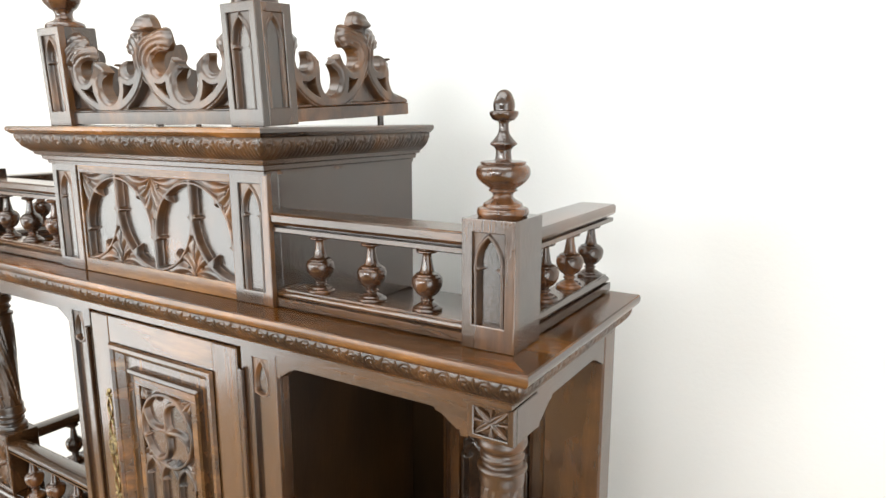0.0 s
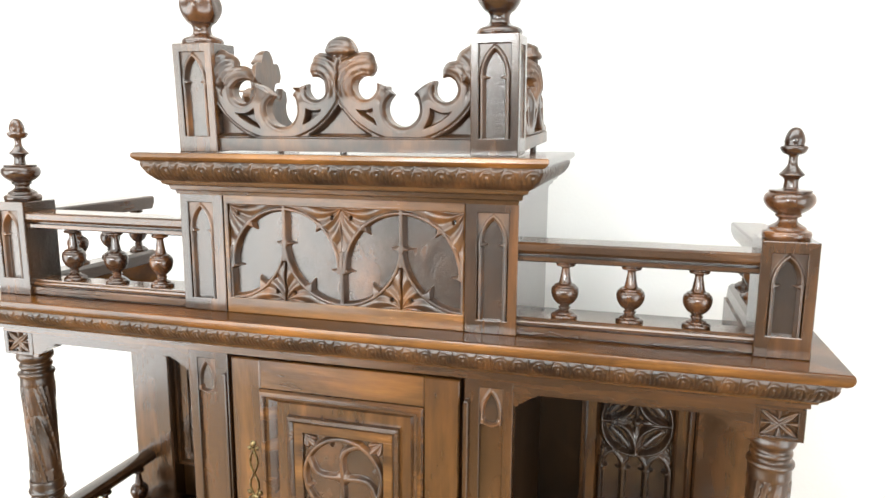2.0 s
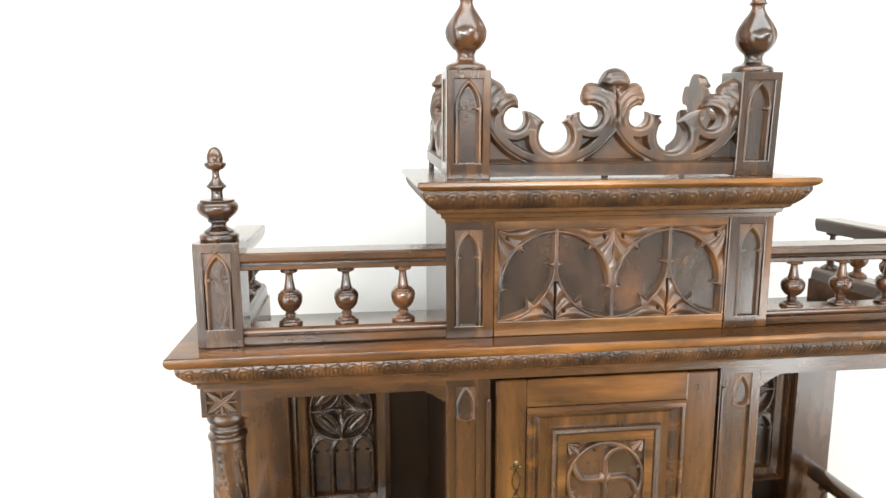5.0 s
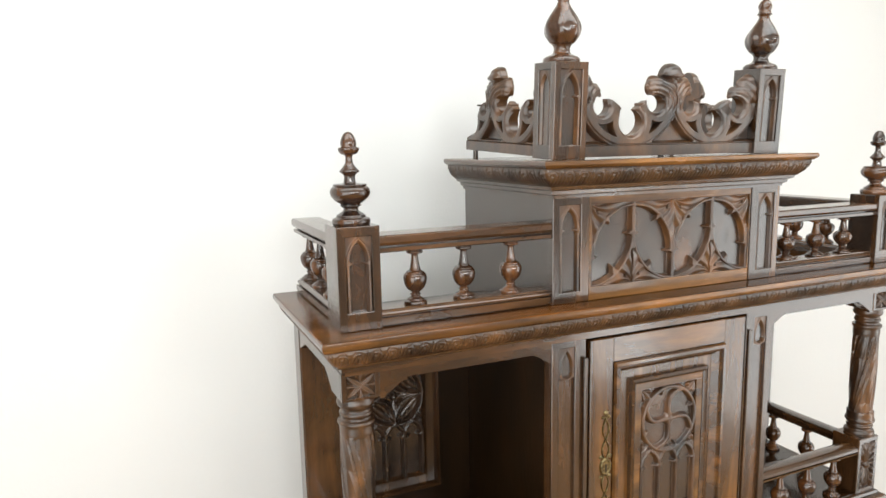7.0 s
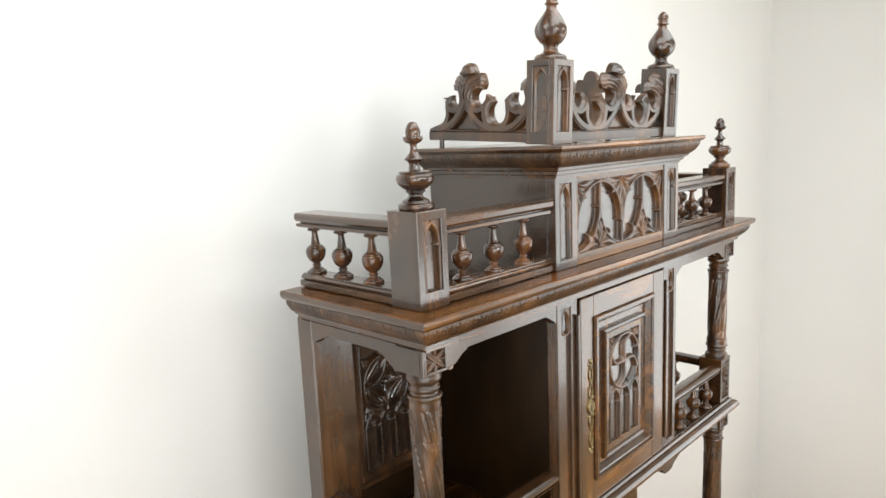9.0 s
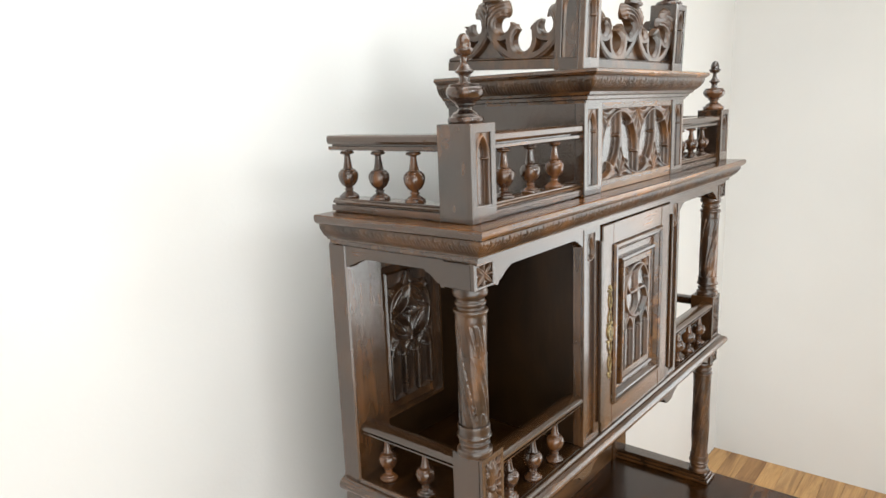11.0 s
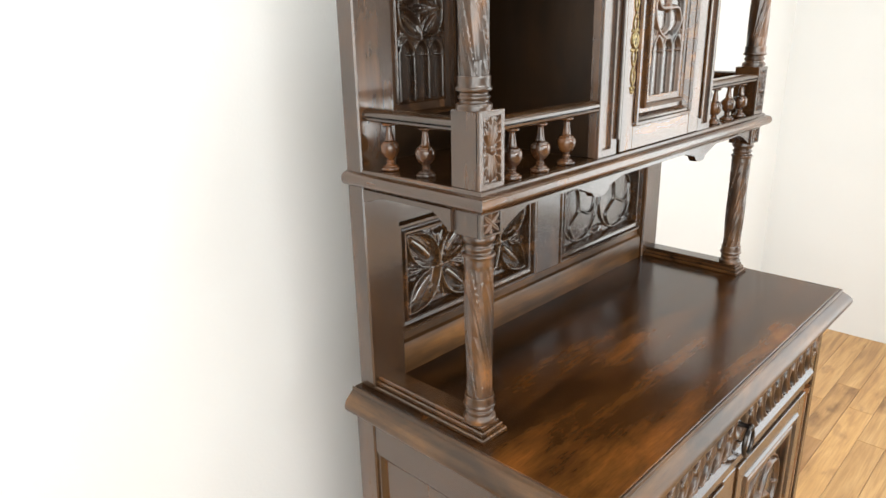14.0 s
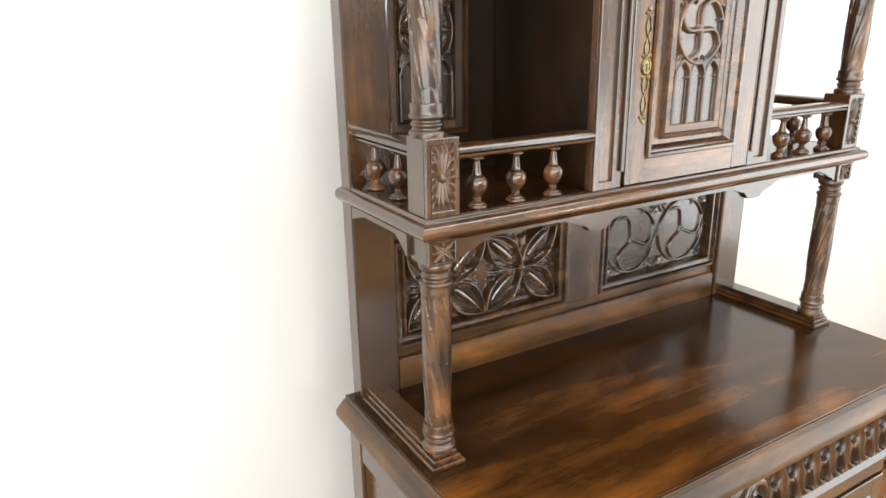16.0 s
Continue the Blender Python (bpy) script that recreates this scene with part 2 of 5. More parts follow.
bump(nt_, b_, g2, 0.3, 0.001)


# ---- mesh helpers ----
def finish(bm, name, material, smooth=32):
    bmesh.ops.recalc_face_normals(bm, faces=bm.faces[:])
    me = bpy.data.meshes.new(name)
    bm.to_mesh(me)
    bm.free()
    me.materials.append(material)
    if smooth:
        for p in me.polygons:
            p.use_smooth = True
        me.set_sharp_from_angle(angle=radians(smooth))
    return me


def thing(name, at, label, category, group=""):
    ob = new(name)
    ob.empty_display_size = 0.1
    ob.location = at
    return tagged(ob, label, category, group)


def adopt(ob, parent):
    ob.parent = parent
    if parent.type == "EMPTY":
        ob.matrix_parent_inverse = Matrix.Translation(-parent.location)
    return ob


def part(name, bm, material, parent, label="", smooth=32):
    """One mesh under a thing or a part. Meshes are modelled in world metres."""
    ob = new(name, finish(bm, name, material, smooth))
    adopt(ob, parent)
    return tagged(ob, label)


def again(name, mesh, parent, m):
    """A repeat of a part that shares its mesh, at the pose m."""
    ob = new(name, mesh)
    if parent.type == "EMPTY":
        adopt(ob, parent)
    else:
        ob.parent = parent
        ob.matrix_parent_inverse = parent.matrix_basis.inverted()
    ob.matrix_basis = m
    return ob


def structure(name, bm, material, label="", smooth=0):
    return tagged(new(name, finish(bm, name, material, smooth)), label, kind="structure")


def box(bm, x0, x1, y0, y1, z0, z1, b=0.0015, m=None):
    """A block with small chamfers."""
    c = ((x0 + x1) / 2, (y0 + y1) / 2, (z0 + z1) / 2)
    h = (abs(x1 - x0) / 2, abs(y1 - y0) / 2, abs(z1 - z0) / 2)
    b = min(b, 0.45 * min(h))
    signs = [(i, j, k) for i in (-1, 1) for j in (-1, 1) for k in (-1, 1)]
    v = {}
    for s in signs:
        for a in range(3):
            p = Vector([c[i] + s[i] * (h[i] - (0 if i == a else b)) for i in range(3)])
            v[s, a] = bm.verts.new(m @ p if m else p)
    for a in range(3):
        u, w = [i for i in range(3) if i != a]
        for sg in (-1, 1):
            ring = []
            for su, sw in ((-1, -1), (1, -1), (1, 1), (-1, 1)):
                s = [0, 0, 0]
                s[a], s[u], s[w] = sg, su, sw
                ring.append(v[tuple(s), a])
            bm.faces.new(ring)
        e = a
        for su in (-1, 1):
            for sw in (-1, 1):
                s1, s2 = [0, 0, 0], [0, 0, 0]
                s1[u], s1[w], s1[e] = su, sw, -1
                s2[u], s2[w], s2[e] = su, sw, 1
                s1, s2 = tuple(s1), tuple(s2)
                bm.faces.new((v[s1, u], v[s2, u], v[s2, w], v[s1, w]))
    for s in signs:
        bm.faces.new((v[s, 0], v[s, 1], v[s, 2]))


def lathe(bm, profile, cx, cy, z0=0.0, segs=28, wave=None):
    """A turned piece: profile of (radius, height); wave(angle, height, t) scales the radius."""
    rings = []
    n = len(profile)
    for i, (r, z) in enumerate(profile):
        ring = []
        for k in range(segs):
            a = 2 * math.pi * k / segs
            rr = r * (wave(a, z, i / (n - 1)) if wave else 1)
            ring.append(bm.verts.new((cx + rr * math.cos(a), cy + rr * math.sin(a), z0 + z)))
        rings.append(ring)
    for r1, r2 in zip(rings, rings[1:]):
        for k in range(segs):
            bm.faces.new((r1[k], r1[(k + 1) % segs], r2[(k + 1) % segs], r2[k]))
    bm.faces.new(rings[0][::-1])
    bm.faces.new(rings[-1])


def smooth_profile(pts, per=5):
    """A Catmull-Rom line through profile knots."""
    out = []
    q = [pts[0]] + list(pts) + [pts[-1]]
    for i in range(1, len(q) - 2):
        p0, p1, p2, p3 = (Vector(q[i + k - 1]) for k in range(4))
        for s in range(per):
            t = s / per
            out.append(tuple(0.5 * (2 * p1 + (p2 - p0) * t + (2 * p0 - 5 * p1 + 4 * p2 - p3) * t * t + (3 * p1 - p0 - 3 * p2 + p3) * t ** 3)))
    out.append(tuple(pts[-1]))
    return out


def sweep_u(bm, profile, xh, yf, yb, runs=(0, 1, 2)):
    """A moulding run round three sides: profile of (out, z) from the planes x = +-xh and y = yf; yb: where the two sides end."""
    y_left, y_right = yb
    rows = [[bm.verts.new(p) for p in ((-xh - o, y_left, z), (-xh - o, yf - o, z), (xh + o, yf - o, z), (xh + o, y_right, z))] for o, z in profile]
    for a, b in zip(rows, rows[1:]):
        for k in runs:
            bm.faces.new((a[k], a[k + 1], b[k + 1], b[k]))
    if 0 in runs and len(rows) > 2:
        bm.faces.new([r[0] for r in rows])
    if 2 in runs and len(rows) > 2:
        bm.faces.new([r[3] for r in rows][::-1])


def moulding(name, parent, profile, xh, yf, yb, front, side, label="", smooth=32):
    """A moulding mitred at the corners: a front length and two side lengths, each with its own grain."""
    for runs, wood in (((1,), front), ((0,), side), ((2,), side)):
        bm = bmesh.new()
        sweep_u(bm, profile, xh, yf, yb, runs)
        bmesh.ops.delete(bm, geom=[v for v in bm.verts if not v.link_faces], context="VERTS")
        part(name if runs == (1,) else name + "_side", bm, wood, parent, label, smooth)


def prism(bm, profile, x0, x1, m=None):
    """A straight moulding along x with profile (y, z)."""
    a = [bm.verts.new(m @ Vector((x0, y, z)) if m else (x0, y, z)) for y, z in profile]
    b = [bm.verts.new(m @ Vector((x1, y, z)) if m else (x1, y, z)) for y, z in profile]
    n = len(a)
    for k in range(n):
        bm.faces.new((a[k], a[(k + 1) % n], b[(k + 1) % n], b[k]))
    bm.faces.new(a[::-1])
    bm.faces.new(b)


def slab(bm, outline, y0, y1, m=None):
    """A flat board cut to an outline of (x, z), between y0 and y1."""
    a = [bm.verts.new(m @ Vector((x, y0, z)) if m else (x, y0, z)) for x, z in outline]
    b = [bm.verts.new(m @ Vector((x, y1, z)) if m else (x, y1, z)) for x, z in outline]
    n = len(a)
    for k in range(n):
        bm.faces.new((a[k], a[(k + 1) % n], b[(k + 1) % n], b[k]))
    bm.faces.new(a)
    bm.faces.new(b[::-1])


def rib(bm, pts, w, h, m, closed=False, taper=0.0):
    """A carved rib of width w, proud by h, along points (u, v) of the face m (x right, z up, -y out)."""
    pts = [Vector(p) for p in pts]
    n = len(pts)
    rows = []
    for i, p in enumerate(pts):
        a = pts[(i - 1) % n] if closed or i > 0 else p
        c = pts[(i + 1) % n] if closed or i < n - 1 else p
        d = (c - a)
        d = d.normalized() if d.length > 1e-9 else Vector((1, 0))
        nrm = Vector((-d.y, d.x))
        k = 1 - taper * abs(2 * i / max(1, n - 1) - 1) ** 2
        row = []
        for s, t in ((-0.5, -0.1), (-0.42, 0.55), (-0.16, 1.0), (0.16, 1.0), (0.42, 0.55), (0.5, -0.1)):
            q = p + nrm * (s * w * k)
            row.append(bm.verts.new(m @ Vector((q.x, -t * h * (0.5 + 0.5 * k), q.y))))
        rows.append(row)
    pairs = list(zip(rows, rows[1:])) + ([(rows[-1], rows[0])] if closed else [])
    for a, b in pairs:
        for k in range(5):
            bm.faces.new((a[k], a[k + 1], b[k + 1], b[k]))
    if not closed:
        bm.faces.new(rows[0])
        bm.faces.new(rows[-1][::-1])


def arc(cx, cz, rx, rz, a0, a1, n=14):
    return [(cx + rx * math.cos(radians(a0 + (a1 - a0) * i / n)), cz + rz * math.sin(radians(a0 + (a1 - a0) * i / n))) for i in range(n + 1)]


def bead(bm, u, v, r, h, m, segs=10):
    top = bm.verts.new(m @ Vector((u, -h, v)))
    rings = []
    for f, d in ((0.55, 0.84), (0.9, 0.4), (1.0, -0.05)):
        rings.append([bm.verts.new(m @ Vector((u + r * f * math.cos(2 * math.pi * k / segs), -h * d, v + r * f * math.sin(2 * math.pi * k / segs)))) for k in range(segs)])
    for k in range(segs):
        bm.faces.new((top, rings[0][k], rings[0][(k + 1) % segs]))
        for a, b in zip(rings, rings[1:]):
            bm.faces.new((a[k], b[k], b[(k + 1) % segs], a[(k + 1) % segs]))


def face(x, y, z, rz=0.0):
    """The face of a panel: origin, and the turn about z (0 looks to -y, 90 to +x, -90 to -x)."""
    return pose(x, y, z, 0, 0, rz)


def lancet_field(U, V, u0, u1, v0, v1, depth, head, cusp):
    """Jambs, a pointed arch with its spandrels and two cusps, up to the face plane."""
    uc, w = (u0 + u1) / 2, u1 - u0
    spring, top = v1 - head * w, v1 - 0.02 * w
    x = np.abs(U - uc)
    span, rise = w * 0.93, top - spring
    out = np.hypot(x + span / 2, (V - spring) * span * 0.866 / rise) - span  # above zero outside the arch
    out = np.where(V > spring, out, x - span / 2)
    fill = np.where((out > 0) & (V > spring), depth * 0.62, -1.0)
    edge_rib = ridge(np.abs(out + 0.055 * w), 0.25 * w, depth * 0.93, 0.42)
    res = np.maximum(fill, edge_rib)
    if cusp:
        for s in (-1, 1):
            res = np.maximum(res, thorn(U, V, uc + s * w * 0.42, spring - 0.06 * w, 90 + 90 * s, 0.27 * w, 0.17 * w, depth * 0.9))
    return res


def lancet(parent, m, u0, u1, v0, v1, depth, material, head=0.95, cusp=True):
    """A sunk pointed-arch niche in a rectangle."""
    return relief("pointed_arch", lambda U, V: lancet_field(U, V, u0, u1, v0, v1, depth, head, cusp), u0, u1, v0, v1, 0.0008, m @ Matrix.Translation((0, depth, 0)), material, parent)


def frame_of(bm, m, u0, u1, v0, v1, border, y0, y1, b=0.001):
    """A frame round a rectangle, cut from one board; y0 is the face side."""
    bl, br, bb, bt = border

    def ring(f, o, y):
        return [bm.verts.new(m @ Vector(p)) for p in ((u0 + f * bl + o, y, v0 + f * bb + o), (u1 - f * br - o, y, v0 + f * bb + o), (u1 - f * br - o, y, v1 - f * bt - o), (u0 + f * bl + o, y, v1 - f * bt - o))]

    rows = [ring(0, 0, y1), ring(0, 0, y0 + b), ring(0, b, y0), ring(1, -b, y0), ring(1, 0, y0 + b), ring(1, 0, y1)]
    for r1, r2 in zip(rows, rows[1:] + rows[:1]):
        for k in range(4):
            bm.faces.new((r1[k], r1[(k + 1) % 4], r2[(k + 1) % 4], r2[k]))


def bevel_frame(bm, m, u0, u1, v0, v1, w, steps):
    """A mitred moulding inside a rectangle; steps of (across 0..1, depth)."""
    rows = []
    for a, d in steps:
        o = a * w
        rows.append([bm.verts.new(m @ Vector(p)) for p in ((u0 + o, d, v0 + o), (u1 - o, d, v0 + o), (u1 - o, d, v1 - o), (u0 + o, d, v1 - o))])
    for a, b in zip(rows, rows[1:]):
        for k in range(4):
            bm.faces.new((a[k], a[(k + 1) % 4], b[(k + 1) % 4], b[k]))


def band_leaf(f, t):
    """Depth 0..1 of one motif of the leaf band: a split upright leaf between stems, veined and hooked at its top."""
    g = abs(f - 0.5)
    cut = math.exp(-((min(f, 1 - f) / 0.022) ** 2)) * (0.4 + 0.6 * (t < 0.9))
    q = (g - 0.24) / 0.21
    if abs(q) < 1:
        top = 0.22 + 0.62 * math.sqrt(1 - q * q)
        cut = max(cut, 0.65 * math.exp(-(((t - top) / 0.05) ** 2)))
    for at, lean, low, high in ((0.0, 0.0, 0.05, 0.55), (0.13, 0.06, 0.10, 0.70), (0.27, 0.07, 0.10, 0.72), (0.39, 0.03, 0.15, 0.55)):
        if low < t < high:
            cut = max(cut, 0.85 * math.exp(-(((g - at - lean * t * t) / 0.020) ** 2)))
    cut = max(cut, math.exp(-(((g - 0.10 - 0.30 * (t - 0.72)) / 0.03) ** 2)) * (t > 0.72))
    cut = max(cut, 1.1 * math.exp(-((g - 0.25) / 0.04) ** 2 - ((t - 0.62) / 0.07) ** 2))
    return 1 - cut


def leaf_band(bm, line, xh, yf, yb, pitch, amp, across=56, rows=26):
    """A carved row of upright leaves on a moulding; line(t) gives (out, z) from bottom to top."""
    runs = (((-xh, yb[0]), (-xh, yf), (-1, 0)), ((-xh, yf), (xh, yf), (0, -1)), ((xh, yf), (xh, yb[1]), (1, 0)))
    for n, (a, b, out) in enumerate(runs):
        a, b, out = Vector(a), Vector(b), Vector(out)
        along = (b - a).normalized()
        length = (b - a).length
        count = max(2, round(length / pitch))
        cells = count * across
        grid = []
        for j in range(rows + 1):
            t = j / rows
            o, z = line(t)
            swell = min(1.0, 4 * t, 5 * (1 - t))
            p0 = a + along * (0 if n == 0 else -o)
            p1 = b + along * (0 if n == 2 else o)
            row = []
            for i in range(cells + 1):
                q = p0.lerp(p1, i / cells)
                u = (q - a.lerp(b, 0.5)).dot(along) / pitch + 0.5
                edge_in = 0 if i in (0, cells) else 1
                p = q + out * (o + amp * swell * edge_in * band_leaf(u - math.floor(u), t))
                row.append(bm.verts.new((p.x, p.y, z)))
            grid.append(row)
        for r1, r2 in zip(grid, grid[1:]):
            for i in range(cells):
                bm.faces.new((r1[i], r1[i + 1], r2[i + 1], r2[i]))


# carved relief: heights over a panel, from distances to lines, thorns and leaves
def to_line(U, V, pts):
    """Distance to a line of points."""
    best = np.full(U.shape, 9.0)
    for (x0, z0), (x1, z1) in zip(pts, pts[1:]):
        dx, dz = x1 - x0, z1 - z0
        k = np.clip(((U - x0) * dx + (V - z0) * dz) / max(dx * dx + dz * dz, 1e-12), 0, 1)
        best = np.minimum(best, np.hypot(U - x0 - k * dx, V - z0 - k * dz))
    return best


def step_up(x):
    x = np.clip(x, 0, 1)
    return x * x * (3 - 2 * x)


def ridge(d, w, h, soft=0.36):
    """A chamfered rib of width w where the distance is d; below zero outside."""
    return np.where(d < w / 2, h * step_up((w / 2 - d) / (soft * w)), -1.0)


def thorn(U, V, u, v, angle, length, w, h):
    """A cusp that grows out of a rib."""
    ca, sa = math.cos(radians(angle)), math.sin(radians(angle))
    x = ((U - u) * ca + (V - v) * sa) / length
    y = -(U - u) * sa + (V - v) * ca
    half = w * (0.16 + 0.80 * np.clip(1 - x, 0, 1) ** 1.8)
    d = np.minimum(half - np.abs(y), (1 - x) * length)
    return np.where((d > 0) & (x > -0.2), h * step_up(d / (0.3 * w)) * (1 - 0.2 * np.clip(x, 0, 1)), -1.0)


def fan(U, V, u, v, angle, length, spread, h, rays=5):
    """A lobed leaf that opens from (u, v): rays of raised veins and a scalloped end."""
    a = np.degrees(np.arctan2(V - v, U - u)) - angle
    a = (a + 180) % 360 - 180
    rho = np.hypot(U - u, V - v)
    k = np.clip(np.abs(a) / spread, 0, 1)
    lobe = 0.5 + 0.5 * np.cos(a / spread * math.pi * rays)
    end = length * (1 - 0.35 * k ** 2) * (0.86 + 0.14 * lobe)
    d = np.minimum(end - rho, (1 - k) * rho * 1.2)
    return np.where((d > 0) & (np.abs(a) < spread), h * step_up(d / (0.16 * length)) * (0.55 + 0.45 * lobe) * np.clip(0.45 + rho / length, 0, 1), -1.0)


def knob(U, V, u, v, r, h):
    q = np.hypot(U - u, V - v) / r
    return np.where(q < 1, h * np.sqrt(np.clip(1 - q * q, 0, 1)), -1.0)


def wheel(U, V, cx, cz, r, w, h, arms=3, turn=36, spin=-1, bulge=0.3):
    """A ring with bowed arms that leave the hub, each with cusps."""
    out = [ridge(np.abs(np.hypot(U - cx, V - cz) - r), w * 0.85, h), knob(U, V, cx, cz, w * 0.95, h)]
    for k in range(arms):
        a0 = radians(turn + 360 / arms * k)
        pts = []
        for n in range(19):
            t = n / 18
            side = -spin * bulge * r * math.sin(math.pi * t ** 1.25)
            pts.append((cx + r * t * math.cos(a0) - side * math.sin(a0), cz + r * t * math.sin(a0) + side * math.cos(a0)))
        out.append(ridge(to_line(U, V, pts), w, h))
        rim = a0 + spin * 0.75
        out.append(thorn(U, V, cx + r * math.cos(rim), cz + r * math.sin(rim), math.degrees(rim) + 180, r * 0.13 + w * 0.4, w * 0.6, h))
    return np.maximum.reduce(out)


def lancet_row(U, V, u0, u1, v0, v1, n, w, h):
    """A row of small cusped lancets with filled spandrels."""
    step = (u1 - u0) / n
    out = [np.full(U.shape, -1.0)]
    for k in range(n):
        c, spring = u0 + (k + 0.5) * step, v1 - step * 0.8
        for s in (-1, 1):
            pts = [(c + s * step / 2, v0), (c + s * step / 2, spring)] + [(c + s * step * (math.cos(radians(t)) - 0.5), spring + (v1 - spring) * math.sin(radians(t)) / 0.866) for t in (12, 24, 36, 48, 60)]
            out.append(ridge(to_line(U, V, pts), w, h))
            out.append(thorn(U, V, c + s * step * 0.5, spring + step * 0.02, 90 + 90 * s, step * 0.2 + w * 0.5, w * 0.6, h))
            inside = np.hypot(np.abs(U - c) + step / 2, (V - spring) * step * 0.866 / (v1 - spring)) > step
            out.append(np.where((V > spring) & (V < v1) & (np.abs(U - c) < step / 2) & inside, h * 0.75, -1.0))
    return np.maximum.reduce(out)


def almond(U, V, cx, cz, lx, lz, w, h):
    """A pointed petal from (cx, cz) to (cx + lx, cz + lz): raised rim and a bean in its hollow."""
    ln = math.hypot(lx, lz)
    x = ((U - cx) * lx + (V - cz) * lz) / ln
    y = np.abs(-(U - cx) * lz + (V - cz) * lx) / ln
    half = 0.25 * ln * np.sin(math.pi * np.clip(x / ln, 0, 1)) ** 0.85
    rim = ridge(np.where((x > -0.003) & (x < ln + 0.002), np.abs(y - half) * 0.85, 9.0), w, h, 0.5)
    bean = np.where((y < half * 0.36) & (x > 0.25 * ln) & (x < 0.8 * ln), h * 0.5 * np.sqrt(np.clip(1 - (y / np.maximum(half * 0.36, 1e-6)) ** 2, 0, 1)), -1.0)
    return np.maximum(rim, bean)


def relief(name, field, u0, u1, v0, v1, step, m, material, parent, label=""):
    """Carving over a rectangle of the face m: a mesh of all that field(U, V) raises above zero."""
    nu, nv = max(2, round((u1 - u0) / step)), max(2, round((v1 - v0) / step))
    U, V = np.meshgrid(np.linspace(u0, u1, nu + 1), np.linspace(v0, v1, nv + 1), indexing="ij")
    H = field(U, V)
    up = H > 0
    H = np.where(up, H, -0.0006)
    cell = up[:-1, :-1] | up[1:, :-1] | up[1:, 1:] | up[:-1, 1:]
    number = np.arange((nu + 1) * (nv + 1)).reshape(nu + 1, nv + 1)
    quads = np.stack([number[:-1, :-1][cell], number[1:, :-1][cell], number[1:, 1:][cell], number[:-1, 1:][cell]], axis=1)
    used, quads = np.unique(quads, return_inverse=True)
    P = np.stack([U.ravel()[used], -H.ravel()[used], V.ravel()[used]], axis=1)
    R = np.array(m)
    P = P @ R[:3, :3].T + R[:3, 3]
    me = bpy.data.meshes.new(name)
    me.from_pydata(P.tolist(), [], quads.reshape(-1, 4).tolist())
    me.materials.append(material)
    me.polygons.foreach_set("use_smooth", [True] * len(me.polygons))
    ob = adopt(new(name, me), parent)
    return tagged(ob, label)


def fretwork(bm, field, u0, u1, v0, v1, step, thick, m):
    """A pierced board: field(U, V) gives what is kept (above zero) and the height of the carved face; the edges are real."""
    nu, nv = max(2, round((u1 - u0) / step)), max(2, round((v1 - v0) / step))
    us, vs = np.linspace(u0, u1, nu + 1), np.linspace(v0, v1, nv + 1)
    U, V = np.meshgrid(us, vs, indexing="ij")
    keep, rise = field(U, V)
    f, h = keep.tolist(), rise.tolist()
    made = {}

    def pair(key, u, v, up):
        if key not in made:
            made[key] = (bm.verts.new(m @ Vector((u, -up, v))), bm.verts.new(m @ Vector((u, thick, v))))
        return made[key]

    for i in range(nu):
        for j in range(nv):
            cs = [(i, j), (i + 1, j), (i + 1, j + 1), (i, j + 1)]
            if all(f[a][b] <= 0 for a, b in cs):
                continue
            ring = []
            for k in range(4):
                (a, b), (c, d) = cs[k], cs[(k + 1) % 4]
                fa, fb = f[a][b], f[c][d]
                if fa > 0:
                    ring.append((pair((a, b), us[a], vs[b], h[a][b]), False))
                if (fa > 0) != (fb > 0):
                    t = min(0.97, max(0.03, fa / (fa - fb)))
                    key = tuple(sorted((cs[k], cs[(k + 1) % 4])))
                    ring.append((pair(key, us[a] + (us[c] - us[a]) * t, vs[b] + (vs[d] - vs[b]) * t, h[a][b] if fa > 0 else h[c][d]), True))
            if len(ring) < 3:
                continue
            bm.faces.new([p[0] for p, _ in ring])
            bm.faces.new([p[1] for p, _ in ring][::-1])
            for k in range(len(ring)):
                (p, cp), (q, cq) = ring[k], ring[(k + 1) % len(ring)]
                if cp and cq:
                    bm.faces.new((p[0], q[0], q[1], p[1]))


# ---- the room ----
def wall_with_windows(name, axis, at, out, lo, hi, windows, label, paint=WALL):
    """A wall with thickness and window openings; axis 'x' walls run along x at y = at, outwards by out."""
    bm = bmesh.new()

    def block(a0, a1, z0, z1):
        if axis == "x":
            box(bm, a0, a1, min(at, at + out), max(at, at + out), z0, z1, 0)
        else:
            box(bm, min(at, at + out), max(at, at + out), a0, a1, z0, z1, 0)

    edge_at = lo
    for centre, wide, sill, high in windows:
        block(edge_at, centre - wide / 2, 0, ROOM_H)
        block(centre - wide / 2, centre + wide / 2, 0, sill)
        block(centre - wide / 2, centre + wide / 2, sill + high, ROOM_H)
        edge_at = centre + wide / 2
    block(edge_at, hi, 0, ROOM_H)
    return structure(name, bm, paint, label)


